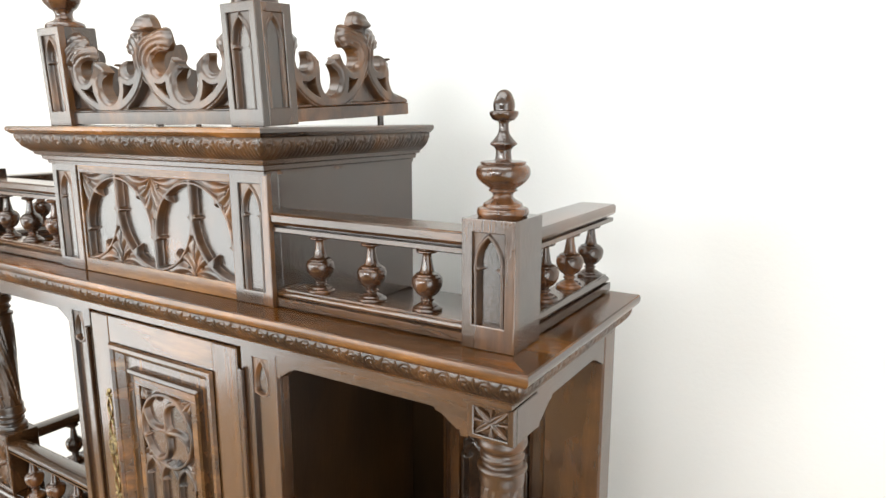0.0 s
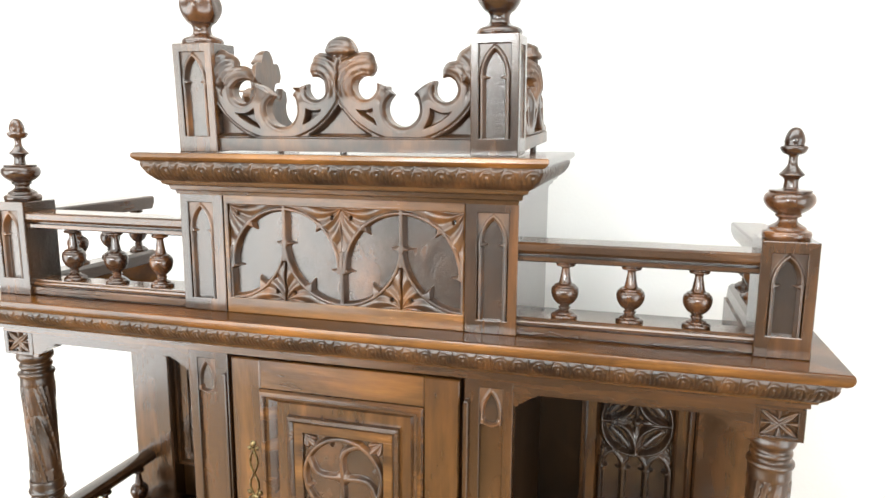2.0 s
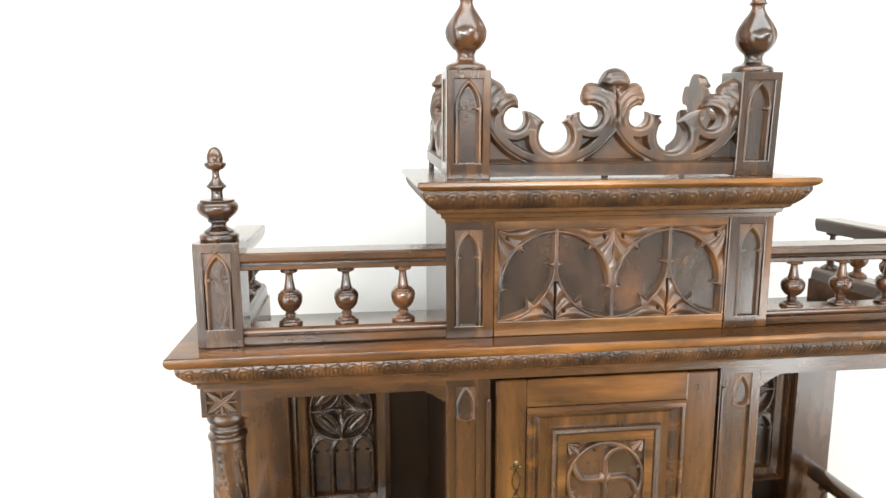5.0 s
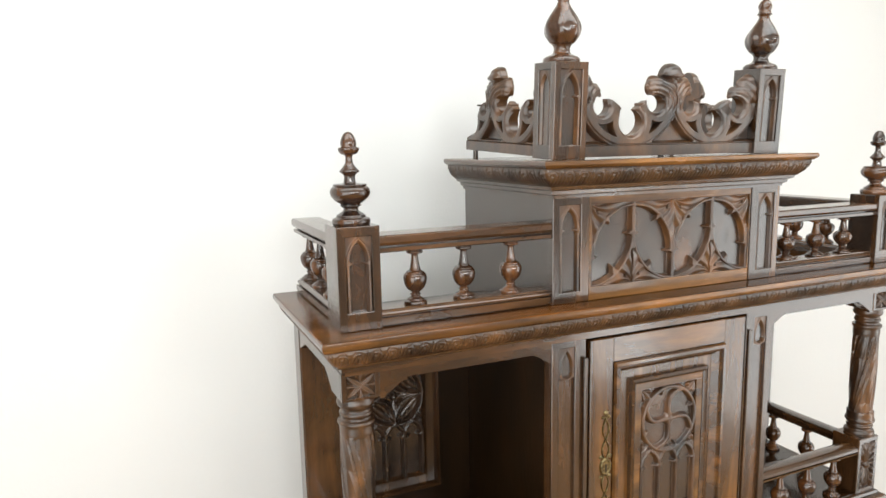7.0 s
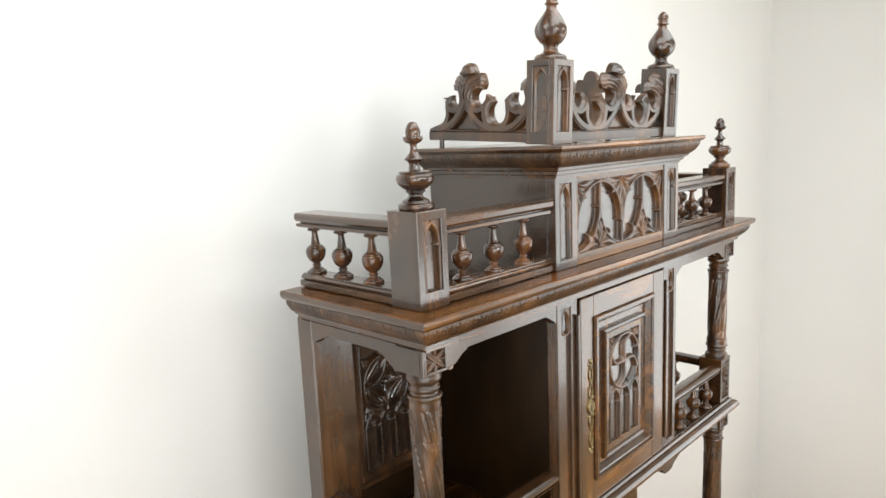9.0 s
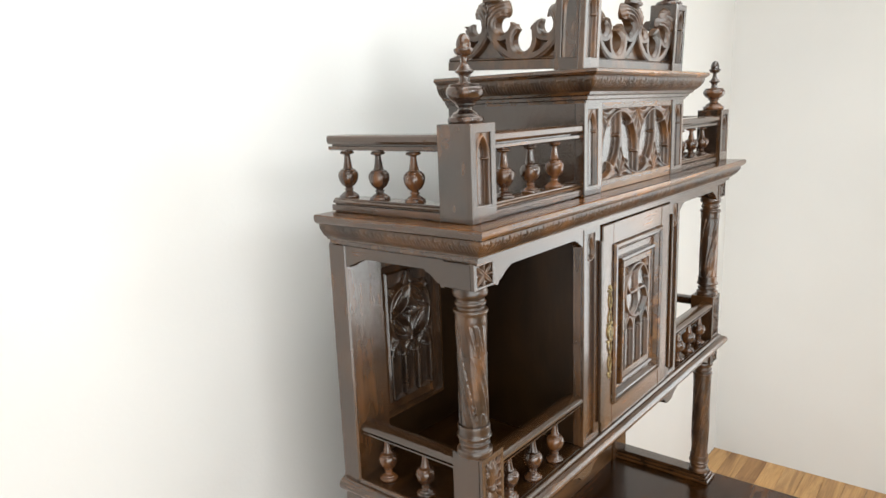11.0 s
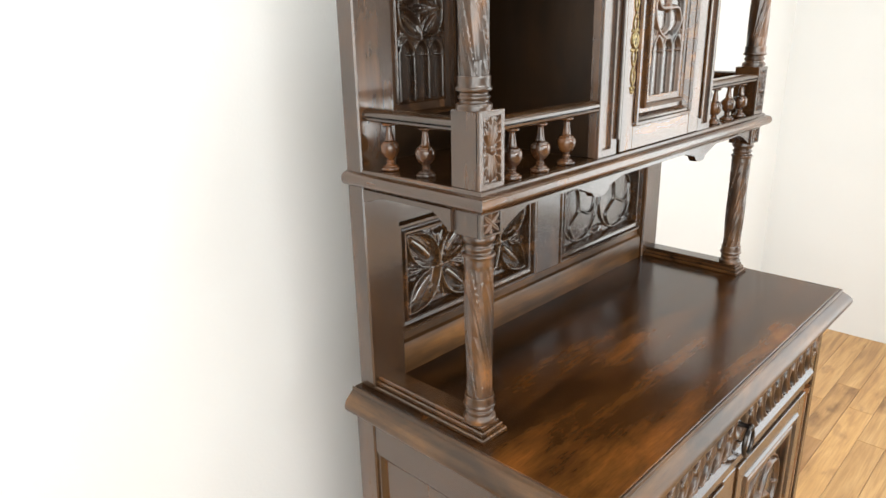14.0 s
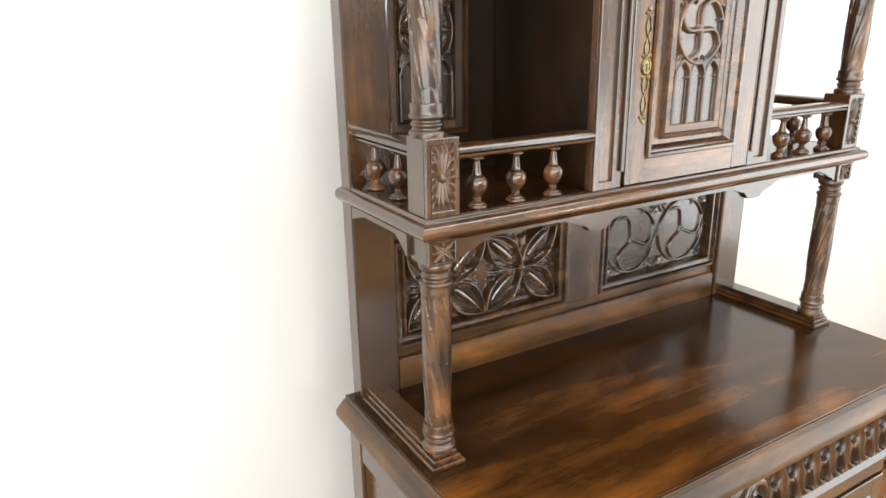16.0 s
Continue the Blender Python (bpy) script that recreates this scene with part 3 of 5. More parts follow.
bm = bmesh.new()
box(bm, ROOM_W - 0.15, ROOM_E + 0.15, ROOM_N, ROOM_N + 0.15, 0, ROOM_H, 0)
structure("wall_north", bm, WALL, "plain white painted wall behind the sideboard")
wall_with_windows("wall_east", "y", ROOM_E, 0.15, ROOM_S, ROOM_N, EAST_WINDOWS, "plain white painted side wall")
wall_with_windows("wall_west", "y", ROOM_W, -0.15, ROOM_S, ROOM_N, [WEST_WINDOW], "plain unseen side wall, greyed to cut bounced light", SIDE_WALL)
wall_with_windows("wall_south", "x", ROOM_S, -0.15, ROOM_W - 0.15, ROOM_E + 0.15, SOUTH_OPENINGS, "plain unseen wall facing the sideboard, darkened to cut bounced light", FAR_WALL)
bm = bmesh.new()
box(bm, ROOM_W - 0.15, ROOM_E + 0.15, ROOM_S - 0.15, ROOM_N + 0.15, ROOM_H, ROOM_H + 0.1, 0)
structure("ceiling", bm, CEILING, "plain unseen ceiling, toned down to cut bounced light")

def rosette(parent, x0, x1, y0, z0, z1):
    """A leaf cross left standing in a sunk square."""
    cx, cz = (x0 + x1) / 2, (z0 + z1) / 2
    hw, hh = (x1 - x0) / 2 - 0.008, (z1 - z0) / 2 - 0.005

    def cross(U, V):
        x, z = (U - cx) / hw, (V - cz) / hh
        diag = np.minimum(np.abs(x - z), np.abs(x + z))
        along = np.maximum(np.abs(x), np.abs(z))
        leaf = 0.10 + 0.30 * np.sin(math.pi * np.clip(along * 0.9 + 0.05, 0, 1))
        straight = np.minimum(np.abs(x), np.abs(z))
        h1 = np.where(diag < leaf, 0.0052 * step_up((leaf - diag) / 0.14) * (1 - 0.35 * np.exp(-(diag / 0.06) ** 2)), -1)
        h2 = np.where(straight < 0.16 * along + 0.02, 0.0045 * step_up((0.16 * along + 0.02 - straight) / 0.08), -1)
        return np.maximum(h1, h2)

    relief("rosette", cross, cx - hw, cx + hw, cz - hh, cz + hh, 0.0008, face(0, y0 + 0.006, 0), CARVED, parent, "carved leaf cross")


# ---- sideboard base ----
ZC = 0.953  # worktop
BX, BF, BB = 0.606, -0.235, 0.330
base = thing("sideboard_base", (0, 0.05, 0), "dark carved walnut sideboard base with a worn polished top", "sideboard")
bm = bmesh.new()
box(bm, -BX - 0.008, BX + 0.008, BF - 0.008, BB, 0, 0.085, 0.006)
part("plinth", bm, WOOD_X, base)
for sx in (-1, 1):
    bm = bmesh.new()
    box(bm, sx * BX, sx * (BX - 0.030), BF + 0.004, BF + 0.05, 0.085, 0.895, 0.003)
    box(bm, sx * (BX - 0.0305), sx * (BX - 0.104), BF + 0.036, BF + 0.05, 0.085, 0.682, 0.001)
    box(bm, sx * (BX - 0.0305), sx * (BX - 0.078), BF + 0.006, BF + 0.05, 0.682, 0.895, 0.002)
    post = part("front_post", bm, WOOD_Z, base)
    for z0, z1 in ((0.762, 0.816), (0.816, 0.870)):
        rosette(post, *sorted((sx * (BX - 0.030), sx * (BX - 0.078))), BF, z0, z1)
    bm = bmesh.new()
    box(bm, sx * BX, sx * (BX - 0.03), BB - 0.055, BB, 0.085, 0.895, 0.003)
    part("back_post", bm, WOOD_Z, base)
    bm = bmesh.new()
    box(bm, sx * (BX - 0.002), sx * (BX - 0.03), BF + 0.05, BB - 0.055, 0.815, 0.895, 0.003)
    part("side_rail", bm, WOOD_Y, base)
    bm = bmesh.new()
    box(bm, sx * (BX - 0.002), sx * (BX - 0.03), BF + 0.05, BB - 0.055, 0.085, 0.16, 0.003)
    part("side_rail", bm, WOOD_Y, base)
    bm = bmesh.new()
    box(bm, sx * (BX - 0.016), sx * (BX - 0.028), BF + 0.05, BB - 0.055, 0.16, 0.815, 0)
    ms = face(sx * (BX - 0.006), 0, 0, 90 * sx)
    bevel_frame(bm, ms, BF + 0.05 if sx > 0 else -(BB - 0.055), (BB - 0.055 if sx > 0 else -(BF + 0.05)), 0.16, 0.815, 0.022,
                [(0, 0), (0.3, 0.001), (0.6, 0.007), (1, 0.011)])
    part("side_panel", bm, WOOD_Z, base, "sunk plain side panel")
bm = bmesh.new()
box(bm, -BX + 0.03, BX - 0.03, BB - 0.02, BB - 0.004, 0.085, 0.895, 0)
part("back_board", bm, WOOD_X, base)
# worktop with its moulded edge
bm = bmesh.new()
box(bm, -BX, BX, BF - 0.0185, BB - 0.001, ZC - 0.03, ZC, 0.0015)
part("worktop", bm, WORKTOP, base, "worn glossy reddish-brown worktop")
edge = smooth_profile([(-0.0003, ZC - 0.004), (0.0002, ZC - 0.0045), (0.0010, ZC - 0.0012), (0.0030, ZC - 0.0002), (0.0050, ZC - 0.0014), (0.0056, ZC - 0.0080), (0.0085, ZC - 0.0095),
                       (0.0160, ZC - 0.017), (0.0250, ZC - 0.026), (0.0285, ZC - 0.037), (0.0250, ZC - 0.047), (0.0150, ZC - 0.053),
                       (0.0010, ZC - 0.056), (0.0005, ZC - 0.062), (0.0040, ZC - 0.066), (0.0, ZC - 0.070)], 3)
moulding("worktop_moulding", base, edge, BX, BF - 0.019, (BB, BB), EDGE_X, EDGE_Y, "rounded worn edge moulding", 40)
# drawer front with slanting carved flutes
DZ0, DZ1 = 0.752, 0.876
bm = bmesh.new()
box(bm, -0.53, 0.53, BF + 0.012, BF + 0.03, DZ0, DZ1, 0.001)
drawer = part("drawer", bm, SUNK, base, "long drawer front carved with slanting flutes")
mf = face(0, BF + 0.012, 0)
FLUTE = 0.0555


def flutes(U, V):
    """Leaning pairs of hollows between rounded ridges, with a bead between the two."""
    t = np.clip((V - DZ0 - 0.004) / (DZ1 - DZ0 - 0.008), 0, 1)
    side = np.where(U < 0, -1.0, 1.0)
    bend = side * 0.024 * (t - 0.5) * 2 + side * 0.005 * np.sin(2 * math.pi * t)
    f = ((U + bend) / FLUTE + 0.5) % 1.0 - 0.5
    wide = 0.05 + 0.30 * np.abs(np.sin(2 * math.pi * np.clip(t * 0.96 + 0.02, 0, 1))) ** 0.6
    hollow = np.sqrt(np.clip(1 - (f / wide) ** 2, 0, 1))
    g = np.abs(f) - 0.44
    h = 0.013 - 0.0125 * step_up(hollow * 1.2) - 0.005 * np.exp(-(g / 0.035) ** 2)
    q = np.hypot((f + 0.06) * FLUTE, (t - 0.5) * (DZ1 - DZ0)) / 0.0085
    h = np.maximum(h, np.where(q < 1, 0.0045 + 0.0115 * np.sqrt(np.clip(1 - q * q, 0, 1)), -1))
    boss = np.hypot(U, (V - 0.816) * 0.8) / 0.034
    return np.where(boss < 1, 0.010 + 0.004 * np.cos(np.clip(boss, 0, 1) * 8), np.maximum(h, 0.0004))


relief("carved_fluting", lambda U, V: 1.35 * flutes(U, V), -0.522, 0.522, DZ0 + 0.002, DZ1 - 0.002, 0.0016, mf, CARVED, drawer, "slanting hollow flutes with small beads")
bm = bmesh.new()
frame_of(bm, face(0, 0, 0), -0.53, 0.53, DZ0 - 0.006, DZ1 + 0.006, (0.012, 0.012, 0.008, 0.006), BF + 0.001, BF + 0.03)
part("drawer_frame", bm, WOOD_X, drawer)
# ring pull
bm = bmesh.new()
lathe(bm, smooth_profile([(0.012, 0.0), (0.0125, 0.002), (0.008, 0.004), (0.006, 0.012), (0.0055, 0.022), (0.0085, 0.027), (0.0085, 0.033), (0.005, 0.037), (0.001, 0.038)], 3), 0, 0, 0, 16)
bmesh.ops.transform(bm, matrix=pose(0, BF + 0.004, 0.816, 90, 0, 0), verts=bm.verts[:])
rz0 = 0.781
ringv = []
for i in range(28):
    a = 2 * math.pi * i / 28
    cxr, czr = 0.024 * math.cos(a), rz0 + 0.034 * math.sin(a)
    row = []
    for k in range(8):
        b = 2 * math.pi * k / 8
        rr = 0.0048 * (1 + 0.15 * math.sin(a - math.pi / 2))
        row.append(bm.verts.new((cxr + rr * math.cos(b) * math.cos(a), BF - 0.026 + rr * math.sin(b), czr + rr * math.cos(b) * math.sin(a))))
    ringv.append(row)
for i in range(28):
    for k in range(8):
        bm.faces.new((ringv[i][k], ringv[i][(k + 1) % 8], ringv[(i + 1) % 28][(k + 1) % 8], ringv[(i + 1) % 28][k]))
part("ring_pull", bm, IRON, drawer, "dark iron ring pull on a round boss")
# ledge under the drawer and rails
bm = bmesh.new()
prism(bm, [(BF + 0.03, 0.755), (BF + 0.003, 0.7545), (BF - 0.013, 0.742), (BF - 0.014, 0.734), (BF - 0.004, 0.726), (BF + 0.004, 0.719), (BF + 0.03, 0.719)], -0.503, 0.503)
part("ledge_moulding", bm, WOOD_X, base)
bm = bmesh.new()
box(bm, -BX + 0.102, BX - 0.102, BF + 0.004, BF + 0.03, 0.682, 0.719, 0.002)
part("upper_rail", bm, WOOD_X, base)
bm = bmesh.new()
box(bm, -0.036, 0.036, BF + 0.003, BF + 0.03, 0.085, 0.682, 0.003)
part("middle_post", bm, WOOD_Z, base)


def door_frame(door, x0, x1, z0, z1, border, y0, y1, upright=WOOD_Z, level=WOOD_X):
    """Two stiles and two rails."""
    bl, br, bb, bt = border
    for xa, xb in ((x0, x0 + bl), (x1 - br, x1)):
        bm = bmesh.new()
        box(bm, xa, xb, y0, y1, z0, z1, 0.0018)
        part("stile", bm, upright, door)
    for za, zb in ((z0, z0 + bb), (z1 - bt, z1)):
        bm = bmesh.new()
        box(bm, x0 + bl, x1 - br, y0 + 0.0004, y1, za, zb, 0.0012)
        part("rail", bm, level, door)


# base doors
for sx in (-1, 1):
    x0, x1 = (0.040, 0.500) if sx > 0 else (-0.500, -0.040)
    z0, z1 = 0.10, 0.678
    bm = bmesh.new()
    box(bm, x0 + 0.04, x1 - 0.04, BF + 0.022, BF + 0.027, z0 + 0.04, z1 - 0.03, 0)
    door = part("door", bm, WOOD_Z, base, "framed cupboard door with a carved panel")
    door_frame(door, x0, x1, z0, z1, (0.045, 0.045, 0.07, 0.045), BF - 0.002, BF + 0.022)
    bm = bmesh.new()
    bevel_frame(bm, face(0, BF, 0), x0 + 0.045, x1 - 0.045, z0 + 0.07, z1 - 0.045, 0.032, [(0, -0.001), (0.15, -0.007), (0.35, -0.006), (0.6, 0.008), (0.85, 0.010), (1, 0.022)])
    part("panel_moulding", bm, WOOD_X, door)
    bm = bmesh.new()
    xa, xb, za, zb = x0 + 0.073, x1 - 0.073, z0 + 0.10, z1 - 0.073
    mp_ = face(0, BF + 0.014, 0)
    box(bm, xa + 0.012, xb - 0.012, BF + 0.014, BF + 0.022, za + 0.012, zb - 0.012, 0)
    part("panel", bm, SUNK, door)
    bm = bmesh.new()
    frame_of(bm, face(0, 0, 0), xa, xb, za, zb, (0.02,) * 4, BF - 0.002, BF + 0.02, 0.003)
    part("panel_frame", bm, CARVED, door)
    xm = (xa + xb) / 2
    relief("tracery", lambda U, V: np.maximum(wheel(U, V, xm, zb - 0.145, 0.118, 0.014, 0.010, 4),
                                              lancet_row(U, V, xa + 0.022, xb - 0.022, za + 0.018, zb - 0.262, 4, 0.010, 0.010)),
           xa + 0.016, xb - 0.016, za + 0.016, zb - 0.016, 0.0022, mp_, CARVED, door)
for sx in (-1, 1):
    bm = bmesh.new()
    lathe(bm, smooth_profile([(0.021, 0.0), (0.021, 0.02), (0.016, 0.03), (0.018, 0.05), (0.018, 0.46), (0.016, 0.48), (0.021, 0.49), (0.021, 0.506)], 3), sx * 0.545, BF + 0.021, 0.165, 20)
    part("corner_colonnette", bm, TURNED, base, "slim turned corner shaft")

# ---- upper hutch ----
def arched_post(name, parent, x0, x1, y0, y1, z0, z1, border, sunk, label, head=0.95, cusp=True, inset=(0, 0)):
    """A square post: body, a face frame and the pointed arch sunk in it; inset leaves room for faces at its sides."""
    bm = bmesh.new()
    box(bm, x0 + inset[0], x1 - inset[1], y0 + sunk, y1, z0, z1, 0.001)
    post = part(name, bm, SUNK, parent, label)
    bm = bmesh.new()
    frame_of(bm, face(0, 0, 0), x0, x1, z0, z1, border, y0, y0 + sunk + 0.001)
    part("face_frame", bm, WOOD_Z, post)
    lancet(post, face(0, y0 + 0.0006, 0), x0 + border[0], x1 - border[1], z0 + border[2], z1 - border[3], sunk, CARVED, head, cusp)
    return post



PX, PXU = 0.5565, 0.5655  # axes of the lower and upper columns
CY = 0.030
hutch = thing("hutch", (0, 0.05, ZC), "tall carved walnut hutch with open galleries, columns and a small cupboard", "hutch")

# back frame, lower stage
YB0, YB1 = 0.292, 0.325
ZL0, ZL1 = 1.373, 1.409  # middle ledge
for sx in (-1, 1):
    bm = bmesh.new()
    box(bm, sx * 0.593, sx * 0.504, 0.281, YB1, ZC, 1.86, 0.003)
    part("back_stile", bm, WOOD_Z, hutch)
bm = bmesh.new()
box(bm, -0.036, 0.068, YB0, YB1 - 0.005, ZC + 0.09, ZL0, 0.004)
part("middle_stile", bm, WOOD_Z, hutch)
bm = bmesh.new()
prism(bm, [(YB1 - 0.004, ZC), (YB0 - 0.004, ZC), (YB0 - 0.004, ZC + 0.062), (YB0 - 0.001, ZC + 0.068), (YB0 + 0.006, ZC + 0.072), (YB0 + 0.008, ZC + 0.09), (YB1 - 0.004, ZC + 0.09)], -0.50, 0.50)
part("lower_back_rail", bm, RAIL, hutch)
bm = bmesh.new()
box(bm, -0.50, 0.50, YB0 + 0.006, YB1 - 0.004, 1.283, ZL0, 0.002)
part("upper_back_rail", bm, WOOD_X, hutch)
for n, (u0, u1) in enumerate(((-0.504, -0.036), (0.068, 0.504))):
    v0, v1 = ZC + 0.09, 1.283
    mb = face(0, YB0 + 0.008, 0)
    bm = bmesh.new()
    box(bm, u0, u1, YB0 + 0.026, YB1 - 0.002, v0, v1, 0)
    panel = part("back_panel", bm, SUNK, hutch, "carved panel with flower tracery" if n == 0 else "carved panel with wheel tracery")
    bm = bmesh.new()
    bevel_frame(bm, mb, u0, u1, v0, v1, 0.032, [(0, -0.002), (0.12, -0.010), (0.3, -0.010), (0.4, -0.002), (0.62, 0.0), (0.72, -0.006), (0.85, -0.006), (1, 0.018)])
    part("panel_moulding", bm, WOOD_X, panel)
    mt = face(0, YB0 + 0.026, 0)
    a, b, c, d = u0 + 0.032, u1 - 0.032, v0 + 0.030, v1 - 0.030
    half, tall = (b - a) / 4, (d - c) / 2
    cz = (c + d) / 2

    def flowers(U, V):
        out = []
        for k in (1, 3):
            cx = a + half * k
            for du in (-1, 1):
                for dv in (-1, 1):
                    out.append(almond(U, V, cx, cz, du * half * 0.97, dv * tall * 0.97, 0.0180, 0.020))
            for ang in (0, 90, 180, 270):
                ln = half if ang % 180 == 0 else tall
                for off in (-14, 14):
                    out.append(fan(U, V, cx + 0.2 * ln * math.cos(radians(ang)), cz + 0.2 * ln * math.sin(radians(ang)), ang + off, ln * 0.74, 26, 0.011, 4))
            out.append(knob(U, V, cx, cz, 0.012, 0.022))
        return np.maximum.reduce(out)

    def wheels(U, V):
        out = []
        r = min(half, tall) * 0.95
        for k in (1, 3):
            cx = a + half * k
            out.append(wheel(U, V, cx, cz, r, 0.0105, 0.0065, 3, 140, 1, 0.42))
            for du in (-1, 1):
                for dv in (-1, 1):
                    out.append(fan(U, V, cx + du * half * 0.98, cz + dv * tall * 0.98, math.degrees(math.atan2(-dv, -du)), 0.036, 44, 0.008, 3))
        return np.maximum.reduce(out)

    relief("tracery", flowers if n == 0 else wheels, a - 0.003, b + 0.003, c - 0.003, d + 0.003, 0.0013, mt, GLOSS if n == 0 else SUNK, panel)

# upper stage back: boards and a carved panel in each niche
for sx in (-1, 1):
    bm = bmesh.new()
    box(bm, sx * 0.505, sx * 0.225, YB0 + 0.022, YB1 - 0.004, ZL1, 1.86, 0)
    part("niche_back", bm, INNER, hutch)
    u0, u1 = (-0.5035, -0.318) if sx < 0 else (0.318, 0.5035)
    v0, v1 = 1.488, 1.805
    bm = bmesh.new()
    bevel_frame(bm, face(0, YB0 + 0.020, 0), u0, u1, v0, v1, 0.034, [(0, 0.002), (0.02, -0.016), (0.25, -0.018), (0.34, -0.010), (0.75, -0.008), (0.85, -0.012), (1, 0.0)])
    panel = part("niche_panel", bm, WOOD_Z, hutch, "carved gothic panel in the niche back")
    a, b, c, d = u0 + 0.034, u1 - 0.034, v0 + 0.034, v1 - 0.034
    bm = bmesh.new()
    box(bm, a - 0.002, b + 0.002, YB0 + 0.0185, YB0 + 0.022, c - 0.002, d + 0.002, 0)
    part("panel_ground", bm, SUNK, panel)
    mt = face(0, YB0 + 0.0185, 0)
    cx, cz, r = (a + b) / 2, 1.689, 0.0575

    def gothic(U, V):
        """Three lancets under a ring of four pointed petals with a star in its middle."""
        out = [lancet_row(U, V, a + 0.001, b - 0.001, c - 0.002, 1.634, 3, 0.0125, 0.012), knob(U, V, cx, cz, 0.008, 0.014)]
        tips = [(cx - r, cz), (cx, cz - r), (cx + r, cz), (cx, cz + r)]
        for (x0, z0), (x1, z1) in zip(tips, tips[1:] + tips[:1]):
            out.append(almond(U, V, x0, z0, x1 - x0, z1 - z0, 0.0150, 0.0135))
        for ang in (0, 90, 180, 270):
            out.append(fan(U, V, cx, cz, ang, r * 0.96, 24, 0.0105, 1))
        for du in (-1, 1):
            for dv in (-1, 1):
                out.append(fan(U, V, cx + du * r, cz + dv * r, math.degrees(math.atan2(-dv, -du)), 0.024, 44, 0.009, 3))
        out.append(np.where((V > cz + r) & (np.abs(np.abs(U - cx) - 0.5 * (d - V)) < 0.006), 0.010, -1.0))
        return np.maximum.reduce(out)

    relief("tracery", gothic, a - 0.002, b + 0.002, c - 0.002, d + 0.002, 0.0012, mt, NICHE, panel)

# side base rails and stepped plinths on the worktop
for sx in (-1, 1):
    bm = bmesh.new()
    for k, (o, z0, z1) in enumerate(((0.0, 0, 0.0095), (0.006, 0.0095, 0.0185), (0.011, 0.0185, 0.027))):
        xa, xb = sx * (PX + 0.034 - o), sx * (PX - 0.034 + o)
        box(bm, xa, xb, -0.008 + o, YB0, ZC + z0, ZC + z1, 0.0022)
    part("side_base_rail", bm, WOOD_Y, hutch)


def column(z0, z1, name, hand):
    """A turned column with rings at both ends and a shaft carved in a rising spiral."""
    h = z1 - z0
    foot = [(0.0290, 0.0), (0.0292, 0.007), (0.0272, 0.0100), (0.0238, 0.0122), (0.0236, 0.0155), (0.0254, 0.0178), (0.0254, 0.0212), (0.0232, 0.0232), (0.0232, 0.0270), (0.0276, 0.0290), (0.0288, 0.0318), (0.0282, 0.0345), (0.0264, 0.0356), (0.0264, 0.0500), (0.0250, 0.0515)]
    head = [(0.0250, h - 0.0585), (0.0262, h - 0.0570), (0.0262, h - 0.0430), (0.0282, h - 0.0418), (0.0290, h - 0.0390), (0.0276, h - 0.0362), (0.0234, h - 0.0340), (0.0234, h - 0.0300), (0.0256, h - 0.0280), (0.0256, h - 0.0240), (0.0236, h - 0.0220), (0.0236, h - 0.0180), (0.0276, h - 0.0140), (0.0290, h - 0.0090), (0.0280, h - 0.0040), (0.0280, h)]
    bm = bmesh.new()
    lathe(bm, smooth_profile(foot, 3), 0, 0, 0, 32)
    lathe(bm, [(r * 0.97, z) for r, z in smooth_profile(head, 3)], 0, 0, 0, 32)
    s0, s1 = 0.046, h - 0.056
    n = 190

    def wave(a, z, t):
        """Straps of two fine rails with nicked edges wind up the shaft; long pointed leaves lie smooth between them."""
        f = ((hand * a / (2 * math.pi) + z / 0.80) * 4) % 1.0
        fade = min(1, min(t, 1 - t) / 0.03)
        nick = 0.012 * math.cos(2 * math.pi * z / 0.0115)
        if f < 0.30:
            edge = min(f, 0.30 - f) - nick - 0.022
            rail = max(0.0, min(1.0, edge / 0.035))
            return 1 + fade * (-0.055 + 0.100 * rail - 0.030 * math.exp(-(((f - 0.15) / 0.035) ** 2)))
        u = abs((f - 0.30) / 0.70 - 0.5) * 2
        v = (z / 0.098 + 0.25) % 1.0
        half = 0.78 * (1 - v) ** 0.5
        rim = math.exp(-(((u - half) / 0.16) ** 2)) * (0.92 + 0.08 * math.cos(2 * math.pi * z / 0.0115))
        leaf = 0.030 * math.cos(min(1.0, u / max(half, 0.05)) * math.pi / 2) if u < half else 0.012
        return 1 + fade * (-0.055 + 0.052 * rim + leaf)

    lathe(bm, [(0.0242 - 0.0008 * math.cos(math.pi * i / n), s0 + (s1 - s0) * i / n) for i in range(n + 1)], 0, 0, 0, 100, wave)
    return finish(bm, name, CARVED, 50)


